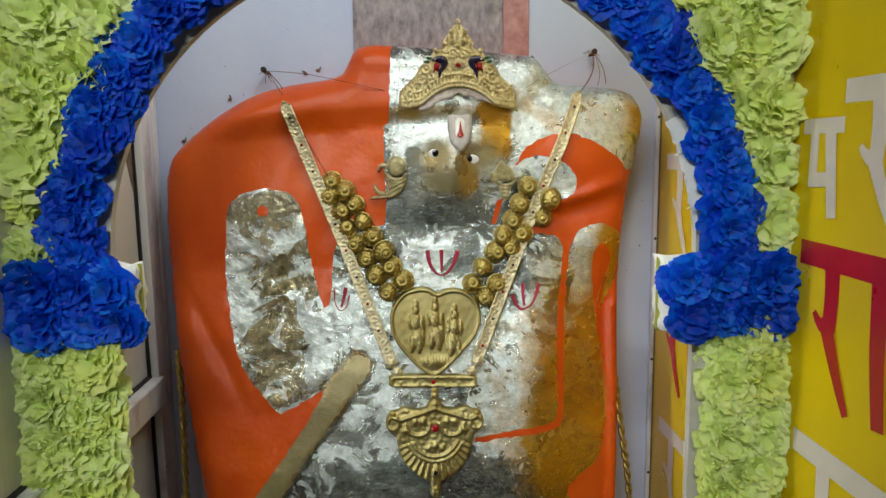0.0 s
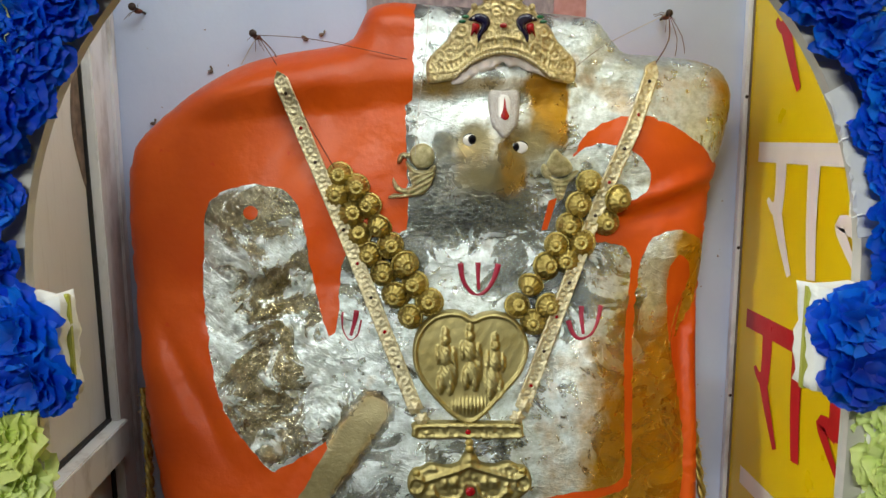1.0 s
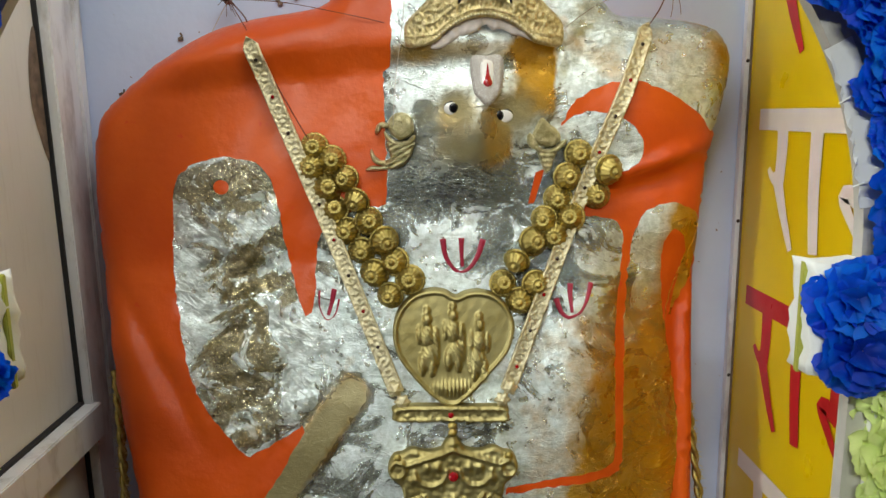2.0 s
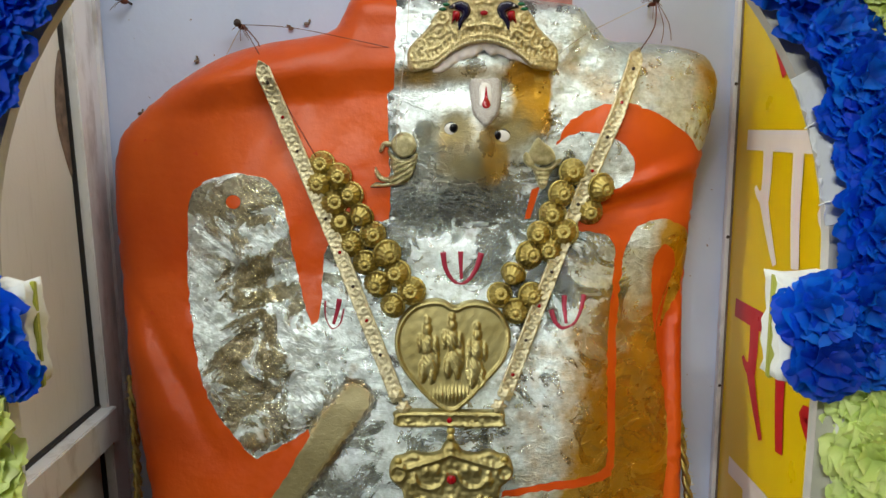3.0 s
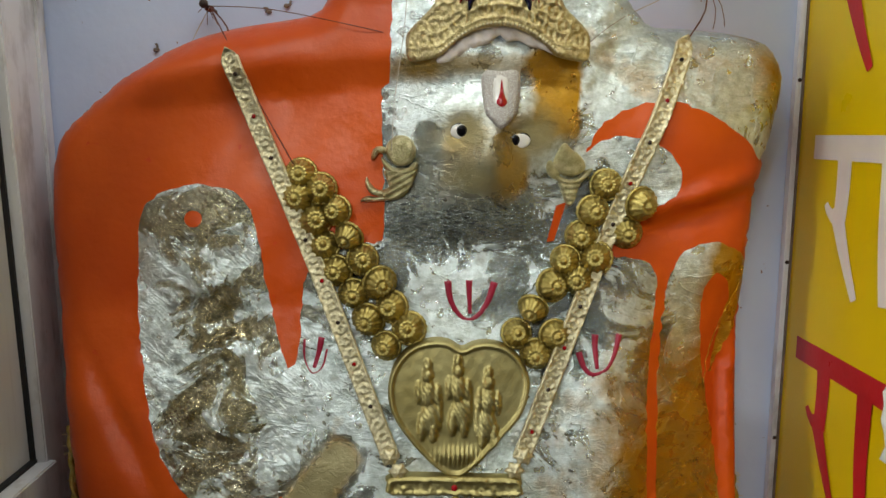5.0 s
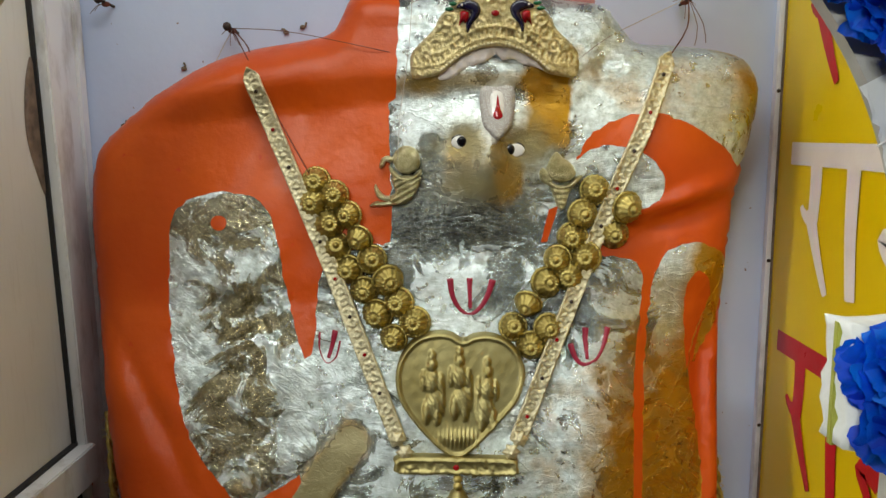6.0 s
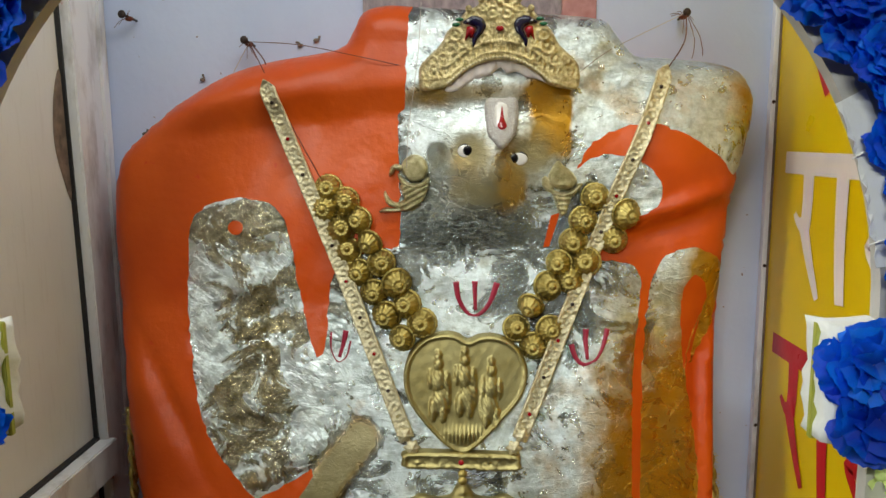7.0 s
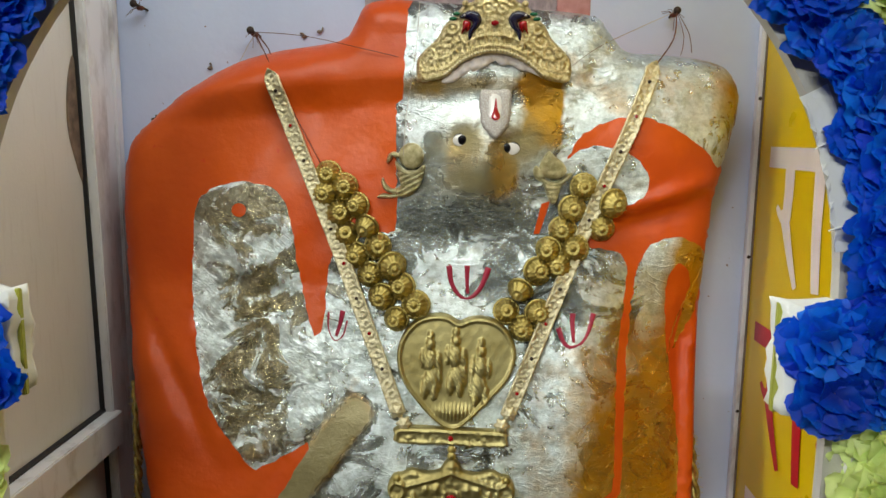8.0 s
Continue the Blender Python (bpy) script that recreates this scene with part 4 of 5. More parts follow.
        body = mirror([(0.054, 1.668), (0.046, 1.675), (0.036, 1.678), (0.025, 1.674), (0.020, 1.664), (0.025, 1.652), (0.033, 1.644), (0.037, 1.632), (0.041, 1.642), (0.037, 1.652), (0.034, 1.660), (0.043, 1.665)])
        stone = part("stone", relief(body, 0.003, lambda P: base(P) - 0.006, lambda P: bulge(P, body, 0.005, 0.004), 0.004), NAVY_GEM, top, "dark navy enamel peacock stone")
        wing = mirror([(0.047, 1.663), (0.037, 1.661), (0.037, 1.653), (0.042, 1.645), (0.044, 1.650), (0.050, 1.643), (0.049, 1.652)])
        part("inset", relief(wing, 0.003, lambda P: base(P) - 0.007, lambda P: bulge(P, wing, 0.004, 0.004), 0.004), RED_GEM, stone, "red glass wing")
        at = np.array([(cx + s * 0.046, 1.6705)])
        part("eye", ball(bmesh.new(), (at[0, 0], float(base(at)[0]) - 0.0105, at[0, 1]), 0.0020, (1, 0.5, 1), 1), EYE_WHITE, stone, "tiny white dot")
        for du, dz, turn in ((0.058, 1.673, 0.5), (0.063, 1.666, -0.3)):
            at = np.array([(cx + s * du, dz)])
            part("leaf", ball(bmesh.new(), (at[0, 0], float(base(at)[0]) - 0.007, dz), 0.0042, (1.5, 0.5, 0.7), 2), GREEN_GEM, top, "green enamel leaf")
    part("boss", ball(bmesh.new(), (cx, float(base(np.array([(cx, 1.658)]))[0]) - 0.008, 1.659), 0.0050, (1.2, 0.5, 0.8), 2), RED_GEM, top, "small red boss")
    for dx, z in ((-0.014, 1.724), (0.014, 1.724), (0, 1.744), (-0.027, 1.700), (0.027, 1.700), (-0.012, 1.704), (0.012, 1.704), (0.0, 1.696), (-0.045, 1.688), (0.045, 1.688)):
        part("knob", ball(bmesh.new(), (cx + dx, float(base(np.array([(cx + dx, z)]))[0]) - 0.007, z), 0.0050, (1, 0.7, 1), 2), CROWN_GOLD, top)


def ear_ornament(flip):
    cx, cz = (-0.035, 1.44) if not flip else (0.192, 1.435)
    s = -1 if flip else 1
    top = thing("ear_ornament", "gilt fish-shaped ear ornament on the idol", "ornament", "ear ornaments", on_face(cx, cz))

    def plate(name, pts, amount, ribs=0.0, out=0.004, dots=0.0, turn=0.0):
        loop = smooth_line([(cx + s * u * 0.92, cz + v * 0.95) for u, v in pts], 0.003, True)

        def worked(P):
            h = bulge(P, loop, 0.010, amount)
            along = P[:, 1] * math.cos(turn) + s * P[:, 0] * math.sin(turn)
            h += ribs * np.cos(along * 6.2832 / 0.0078)
            h += dots * np.cos(P[:, 0] * 6.2832 / 0.0046) * np.cos(P[:, 1] * 6.2832 / 0.0046)
            return h + 0.0014 * np.exp(-((reach(P, loop) - 0.0028) / 0.0012) ** 2)

        part(name, relief(loop, 0.0016, lambda P: surface(P) - out, worked, out), EAR_GOLD, top)

    if not flip:
        plate("head", [(-0.016, 0.032), (-0.004, 0.041), (0.012, 0.040), (0.022, 0.030), (0.024, 0.014), (0.014, 0.002), (-0.002, -0.001), (-0.014, 0.007), (-0.020, 0.019)], 0.011, 0.0, 0.004, 0.0012)
        plate("collar", [(-0.026, 0.012), (-0.018, 0.005), (-0.006, -0.004), (0.010, -0.004), (0.024, 0.006), (0.026, -0.002), (0.012, -0.012), (-0.008, -0.012), (-0.022, -0.002)], 0.007, 0.0, 0.008)
        plate("beak", [(-0.041, 0.008), (-0.038, 0.022), (-0.028, 0.027), (-0.018, 0.022), (-0.024, 0.016), (-0.030, 0.018), (-0.035, 0.010)], 0.006, 0.0, 0.006)
        plate("body", [(-0.020, -0.006), (0.022, -0.004), (0.021, -0.020), (0.012, -0.036), (-0.002, -0.047), (-0.022, -0.047), (-0.026, -0.036), (-0.016, -0.030), (-0.019, -0.018)], 0.007, 0.0017, 0.006, 0.0, -0.5)
        plate("tail", [(-0.016, -0.034), (-0.032, -0.034), (-0.042, -0.026), (-0.048, -0.016), (-0.050, -0.026), (-0.044, -0.038), (-0.030, -0.043), (-0.016, -0.042)], 0.005)
        plate("tail_tip", [(-0.016, -0.041), (-0.034, -0.044), (-0.048, -0.043), (-0.058, -0.050), (-0.044, -0.051), (-0.026, -0.050), (-0.014, -0.047)], 0.005)
    else:
        plate("head", [(0.010, 0.036), (0.000, 0.028), (-0.016, 0.016), (-0.022, 0.002), (-0.012, -0.008), (0.006, -0.010), (0.020, -0.004), (0.026, 0.008), (0.020, 0.024)], 0.010, 0.0, 0.004, 0.0012)
        plate("collar", [(-0.032, 0.000), (-0.022, -0.002), (-0.010, -0.012), (0.006, -0.014), (0.020, -0.008), (0.022, -0.014), (0.008, -0.022), (-0.012, -0.020), (-0.026, -0.010)], 0.007, 0.0, 0.007)
        plate("body", [(-0.014, -0.018), (0.016, -0.018), (0.013, -0.030), (0.009, -0.042), (0.003, -0.052), (-0.005, -0.048), (-0.009, -0.036), (-0.012, -0.026)], 0.008, 0.0017, 0.006)
        plate("tail", [(0.018, 0.000), (0.030, 0.012), (0.036, 0.006), (0.034, -0.006), (0.024, -0.014), (0.016, -0.012)], 0.005)


def necklace():
    top = thing("necklace", "gilt necklace of two embossed strips and heart medallion", "necklace", at=on_face(0.043, 1.2, 0.02))
    for (x0, z0), (x1, z1), who in (((-0.257, 1.586), (-0.046, 1.058), "left"), ((0.347, 1.605), (0.124, 1.058), "right")):
        a, d = np.array((x0, z0)), np.array((x1 - x0, z1 - z0))
        length = np.hypot(*d)
        d = d / length
        n = np.array((-d[1], d[0]))
        w = 0.0115
        loop = straight_line([a + n * w * 0.6, a - d * 0.008, a - n * w * 0.6, a + d * 0.008 - n * w, a + d * length - n * w, a + d * length + n * w, a + d * 0.008 + n * w], 0.005)

        def pattern(P):
            q = P - a
            s, c = q @ d, q @ n
            h = 0.0035 + 0.0016 * np.clip((np.abs(c) - 0.0075) / 0.002, 0, 1)
            ph = s % 0.0165 / 0.0165 - 0.5
            motif = np.hypot(ph * 0.0165, c * 0.9)
            h += 0.0018 * (np.abs(c) < 0.0078) * np.cos(motif * 6.2832 / 0.0052) + 0.0005 * waves(P, 0.006, 2)
            return h

        def rest(P):
            s = np.clip((P - a) @ d, 0, length)
            ys = surface(a + np.linspace(0, length, 24)[:, None] * d)
            ys = np.minimum(ys, np.interp(np.linspace(0, 1, 24), [0, 0.5, 1], [ys[0], ys[12], ys[-1]])) - 0.010
            return np.interp(s, np.linspace(0, length, 24), ys)

        st = part("strip", relief(loop, 0.0024, rest, pattern, 0.003), PALE_GOLD, top, "flat embossed pale gilt strip")
        for k in range(10):
            p = a + d * (0.03 + 0.058 * k)
            if (p - a) @ d < length - 0.02:
                y = float(rest(p[None])[0]) - 0.0048
                part("stud", ball(bmesh.new(), (p[0], y, p[1]), 0.0032, (1, 0.6, 1), 1), RED_GEM if k % 2 else STEEL, st, "small dark stone stud")
        for k, off in enumerate((0.0, 0.020)):
            c = a + d * (length - 0.006) + np.array((0.011 if who == "left" else -0.011, -0.019)) * k
            bm = bmesh.new()
            y = float(rest(c[None])[0]) - 0.006
            lobed_dome(bm, (c[0], y, c[1]), 0.0115, 0.006, 6, 0.2, 6, 24, 0.6)
            rosette = part("rosette", bm, PALE_GOLD, top)
            part("eyelet", ball(bmesh.new(), (c[0], y - 0.006, c[1]), 0.0026, (1, 0.5, 1), 1), STEEL, rosette, "dark eyelet")

    heart_pts = [(0.047, 1.200), (0.030, 1.209), (0.008, 1.211), (-0.020, 1.203), (-0.043, 1.178), (-0.051, 1.146), (-0.044, 1.112), (-0.020, 1.078), (0.012, 1.046), (0.037, 1.034), (0.060, 1.044),
                 (0.098, 1.082), (0.126, 1.114), (0.137, 1.150), (0.130, 1.178), (0.110, 1.200), (0.084, 1.208), (0.062, 1.206)]
    loop = smooth_line(heart_pts, 0.005, True)
    flat = lambda P: 1.548 - 0.016 + (P[:, 1] - 1.2) * 0.19

    def heart(P):
        d = reach(P, loop)
        h = 0.006 * np.clip(d / 0.003, 0, 1) - 0.003 * np.clip((d - 0.005) / 0.003, 0, 1)
        figures = np.zeros(len(P))
        # each embossed shape: knob, cap, trunk, two side bows, spreading base
        for x, z, lean_to in ((0.002, 1.136, 1), (0.042, 1.142, 1), (0.082, 1.126, -1)):
            for dx, dz, rx, rz, up in ((0, 0.030, 0.0072, 0.0095, 1.0), (0, 0.043, 0.0052, 0.008, 0.8), (0, 0.006, 0.0105, 0.019, 0.95), (-0.012, 0.008, 0.0042, 0.015, 0.7), (0.012, 0.004, 0.0042, 0.015, 0.7),
                                       (0.004 * lean_to, -0.024, 0.013, 0.022, 0.85), (-0.008, -0.036, 0.006, 0.018, 0.9), (0.007, -0.038, 0.006, 0.018, 0.9), (0.015 * lean_to, -0.012, 0.0035, 0.03, 0.6)):
                figures = np.maximum(figures, up * np.sqrt(np.clip(1 - ((P[:, 0] - x - dx) / rx) ** 2 - ((P[:, 1] - z - dz) / rz) ** 2, 0, 1)))
        folds = np.sin((P[:, 0] * 0.9 + P[:, 1] * 0.5) * 6.2832 / 0.0062 + 1.5 * waves(P, 0.03, 6))
        h += 0.0068 * figures + 0.0009 * folds * (figures > 0.25) + 0.0001 * waves(P, 0.02, 19)
        h += 0.004 * hump(P, 0.042, 1.062, 0.030, 0.010) * (1 + 0.5 * np.cos(P[:, 0] * 6.2832 / 0.006))
        return h + 0.003

    part("heart_medallion", relief(loop, 0.0019, flat, heart, 0.012), HEART_GOLD, top, "heart medallion with three embossed standing shapes")
    bar = smooth_line([(-0.052, 1.028), (-0.046, 1.038), (0.035, 1.0375), (0.116, 1.035), (0.124, 1.024), (0.118, 1.012), (0.035, 1.0135), (-0.046, 1.015)], 0.005, True)
    flat2 = lambda P: 1.505 - 0.012 + (P[:, 1] - 1.04) * 0.21
    part("bar", relief(bar, 0.003, flat2, lambda P: 0.008 * np.clip(reach(P, bar) / 0.002, 0, 1) - 0.004 * np.clip((reach(P, bar) - 0.004) / 0.002, 0, 1) + 0.0014 * np.abs(waves(P, 0.012, 5)) * (reach(P, bar) > 0.005), 0.012), HEART_GOLD, top, "narrow gilt bar with raised rim")
    part("stone", ball(bmesh.new(), (0.036, 1.484, 1.025), 0.0045, (1, 0.6, 1), 2), RED_GEM, top, "small red stone")


def waist_pendant():
    top = thing("waist_pendant", "scrolled gilt pendant with red centre stone", "pendant", at=on_face(0.038, 0.92, 0.02))
    cx = 0.038
    half = [(0.0, 0.994), (0.012, 0.984), (0.018, 0.974), (0.040, 0.970), (0.062, 0.975), (0.078, 0.968), (0.090, 0.966), (0.099, 0.950), (0.096, 0.932), (0.080, 0.918), (0.075, 0.898), (0.066, 0.872), (0.048, 0.850), (0.026, 0.834), (0.012, 0.826), (0.010, 0.802), (0.0, 0.792)]
    loop = smooth_line([(cx + u, z) for u, z in half] + [(cx - u, z) for u, z in half[-2:0:-1]], 0.005, True)
    flat = lambda P: lean(P) - body_height(P) - 0.010

    def scroll(P):
        u, z = np.abs(P[:, 0] - cx), P[:, 1]
        h = bulge(P, loop, 0.006, 0.005)
        ring = lambda cu, cz, r, w: np.exp(-((np.hypot(u - cu, z - cz) - r) / w) ** 2)
        brow = np.interp(u, [0.0, 0.018, 0.045, 0.070, 0.085, 0.10], [0.972, 0.966, 0.958, 0.951, 0.958, 0.97])
        h += 0.0040 * np.exp(-((z - brow) / 0.0035) ** 2) * (u < 0.088)
        h += 0.0030 * ring(0.034, 0.944, 0.025, 0.0030) * (z < 0.944) + 0.0032 * ring(0.085, 0.944, 0.0115, 0.0030)
        h += 0.0034 * ring(0.0, 0.928, 0.050, 0.0032) * (z < 0.908) + 0.0026 * ring(0.0, 0.928, 0.059, 0.0028) * (z < 0.905)
        around = np.hypot(u, z - 0.928)
        h += 0.0020 * np.sin(np.arctan2(u, 0.928 - z) * 40) * (around > 0.064) * (z < 0.905)
        for cu, cz, r in ((0.024, 0.947, 0.007), (0.040, 0.946, 0.006), (0.0, 0.900, 0.008), (0.014, 0.895, 0.005), (0.060, 0.930, 0.006), (0.0, 0.980, 0.007), (0.0, 0.850, 0.010), (0.0, 0.808, 0.006)):
            h += 0.0034 * np.exp(-((u - cu) ** 2 + (z - cz) ** 2) / (r * r))
        h += 0.0004 * waves(P, 0.012, 15)
        return h

    part("plate", relief(loop, 0.0021, flat, scroll, 0.008), HEART_GOLD, top)
    part("stone", ball(bmesh.new(), on_face(cx, 0.935, 0.020), 0.008, (1, 0.6, 1), 2), RED_GEM, top, "red centre stone")
    part("stone", ball(bmesh.new(), on_face(cx, 0.848, 0.018), 0.005, (1, 0.6, 1), 2), NAVY_GEM, top, "dark lower stone")
    for u, z in ((0.085, 0.962), (-0.085, 0.962), (0.0, 0.998), (0.0, 0.815), (0.0, 1.008)):
        part("knob", ball(bmesh.new(), on_face(cx + u, z, 0.015), 0.007, (1, 0.7, 1), 2), GOLD, top)


def bead_mesh():
    """A fluted dome with a boss, in a beaded ring."""
    bm = lobed_dome(bmesh.new(), (0, 0, 0), 0.0150, 0.0150, 13, 0.055, 10, 39, 0.24)
    rings = []
    for k in range(60):
        a = 6.2832 * k / 60
        q = 0.0012 + 0.0011 * abs(math.cos(10 * a))
        rings.append([bm.verts.new(((0.0156 + q * math.cos(c)) * math.cos(a), 0.0005 + q * math.sin(c), (0.0156 + q * math.cos(c)) * math.sin(a))) for c in (0, 1.2566, 2.5133, 3.7699, 5.0265)])
    for k in range(60):
        for j in range(5):
            bm.faces.new((rings[k - 1][j - 1], rings[k - 1][j], rings[k][j], rings[k][j - 1]))
    return finish("bead", bm, GOLD)


BEAD = bead_mesh()


def bead_string(label, beads, x, z):
    top = thing("bead_string", label, "necklace", "bead strings", on_face(x, z))
    r = random.Random(11)
    for i, (u, v) in enumerate(beads):
        ob = new("bead", BEAD)
        ob.parent = top
        ob.matrix_parent_inverse = top.matrix_world.inverted()
        k = r.uniform(1.20, 1.38)
        ob.matrix_world = pose(*on_face(u, v, 0.008 + 0.006 * (i % 2)), r.uniform(-24, 10), r.uniform(0, 360), r.uniform(-22, 22)) @ Matrix.Diagonal((k, k, k, 1))


forehead_plate()
crown()
ear_ornament(False)
ear_ornament(True)
necklace()
waist_pendant()
bead_string("double string of gilt flower-shaped beads on orange chest", [
    (-0.165, 1.429), (-0.139, 1.410), (-0.169, 1.399), (-0.118, 1.381), (-0.148, 1.368), (-0.102, 1.348), (-0.136, 1.334), (-0.085, 1.316),
    (-0.120, 1.301), (-0.062, 1.285), (-0.097, 1.270), (-0.046, 1.253), (-0.078, 1.235), (-0.023, 1.225), (-0.054, 1.201)], -0.1, 1.32)
bead_string("double string of gilt flower-shaped beads on silver chest", [
    (0.239, 1.414), (0.221, 1.380), (0.208, 1.346), (0.186, 1.315), (0.170, 1.280), (0.143, 1.251), (0.121, 1.216), (0.171, 1.216),
    (0.147, 1.190), (0.285, 1.389), (0.268, 1.350), (0.226, 1.318), (0.203, 1.290)], 0.2, 1.3)


def tinsel_cord(pts):
    ob = new("tinsel_cord")
    ob.matrix_world = pose(pts[0][0], 1.62, pts[0][1])
    tagged(ob, "twisted gold tinsel cord along the edge of the idol", "cord", "tinsel cords")
    P = smooth_line(pts, 0.006)
    Y = lean(P) + 0.062
    for s in (0, math.pi):
        line = [(p[0] + 0.0035 * math.cos(i * 0.75 + s), Y[i] + 0.0035 * math.sin(i * 0.75 + s), p[1]) for i, p in enumerate(P)]
        part("strand", tube(line, 0.0045, 6), GOLD, ob)
    r = random.Random(5)
    bm = bmesh.new()
    for p, y in zip(P, Y):
        for _ in range(2):
            a = r.uniform(0, 6.28)
            q = Vector((p[0], y, p[1]))
            tube([q, q + Vector((0.012 * math.cos(a), -0.004, 0.012 * math.sin(a)))], 0.0006, 3, bm)
    part("fringe", bm, PALE_GOLD, ob)


tinsel_cord([(-0.500, 1.075), (-0.490, 0.960), (-0.483, 0.800), (-0.48, 0.55), (-0.47, 0.20)])
tinsel_cord([(0.428, 1.015), (0.442, 0.870), (0.455, 0.748), (0.458, 0.50), (0.45, 0.20)])


# ---------------------------------------------------------------- nails and threads
def nail(x, z, tilt):
    ob = thing("nail", "rusty bent steel nail in the white wall", "nail", "wall nails", (x, YB, z))
    part("shank", tube([(x, YB, z - 0.004), (x + tilt * 0.4, YB - 0.018, z - 0.001), (x + tilt, YB - 0.032, z + 0.002)], 0.0022, 8), STEEL, ob)
    part("head", ball(bmesh.new(), (x + tilt, YB - 0.033, z + 0.002), 0.0068, (1, 0.45, 1), 2), STEEL, ob)
    bm = bmesh.new()
    ball(bm, (x + tilt * 0.5, YB - 0.018, z - 0.003), 0.0055, (1.3, 1, 0.8), 2)
    part("thread_knot", bm, THREAD, ob, "brown thread wound round the shank")
    r = random.Random(int(1000 * z))
    for _ in range(5):
        a, q = r.uniform(0, 6.28), r.uniform(0.014, 0.028)
        p = Vector((x + tilt * 0.6, YB - 0.02, z - 0.002))
        end = p + Vector((q * math.cos(a), r.uniform(-0.01, 0.012), q * 0.8 * math.sin(a) - 0.006))
        part("thread_end", tube([p, (p + end) / 2 + Vector((0, -0.003, 0.003)), end], 0.0005, 4), THREAD, ob, "frayed loose thread end")


nail(-0.310, 1.664, -0.008)
nail(-0.508, 1.707, -0.010)
nail(0.398, 1.700, 0.004)


def thread(pts, material=THREAD, r=0.0006):
    ob = part("thread", tube([tuple(p) for p in smooth_line(pts, 0.02)], r, 5), material)
    return tagged(ob, "thin cotton thread tied to a wall nail", "thread", "threads")


thread([(-0.312, 1.690, 1.664), (-0.275, 1.640, 1.628), (-0.257, 1.60, 1.588)], r=0.0011)
thread([(-0.312, 1.690, 1.664), (-0.262, 1.598, 1.60), (-0.215, 1.572, 1.515), (-0.172, 1.555, 1.440)], r=0.0008)
thread([(-0.312, 1.690, 1.664), (-0.22, 1.640, 1.652), (-0.12, 1.590, 1.628), (-0.05, 1.585, 1.612)])
thread([(-0.312, 1.690, 1.662), (-0.330, 1.702, 1.640), (-0.345, 1.706, 1.616)], THREAD_PALE)
thread([(0.402, 1.685, 1.702), (0.385, 1.630, 1.650), (0.350, 1.592, 1.606)], r=0.0011)
thread([(0.402, 1.685, 1.702), (0.408, 1.655, 1.655), (0.40, 1.640, 1.625)])
thread([(0.402, 1.685, 1.702), (0.418, 1.660, 1.660), (0.42, 1.650, 1.63)])
thread([(0.402, 1.690, 1.702), (0.33, 1.66, 1.668), (0.26, 1.600, 1.632), (0.215, 1.570, 1.600)], THREAD_PALE)

thread([(-0.020, 1.560, 1.700), (-0.026, 1.556, 1.62), (-0.040, 1.548, 1.52), (-0.044, 1.545, 1.46)], THREAD_PALE, 0.0005)

# small twigs and dried blossom behind the shoulder
for x, z, a in ((-0.205, 1.668, 0.4), (-0.232, 1.66, 2.0), (-0.40, 1.605, 1.1), (-0.505, 1.515, 0.6), (0.272, 1.688, 1.5)):
    bm = tube([(x, YB - 0.001, z), (x + 0.005 * math.cos(a), YB - 0.003, z + 0.005 * math.sin(a)), (x + 0.009 * math.cos(a + 0.5), YB - 0.001, z + 0.009 * math.sin(a + 0.5))], 0.0018, 6)
    ball(bm, (x, YB - 0.003, z), 0.0045, (1.2, 0.6, 0.8), 1)
    tagged(part("dried_petal", bm, STAIN), "dried brown petal stuck to the wall", "petal", "dried petals")

# ---------------------------------------------------------------- the flower arch
CX, SPRING, RAD, YA = -0.0085, 1.338, 0.4300, 1.115


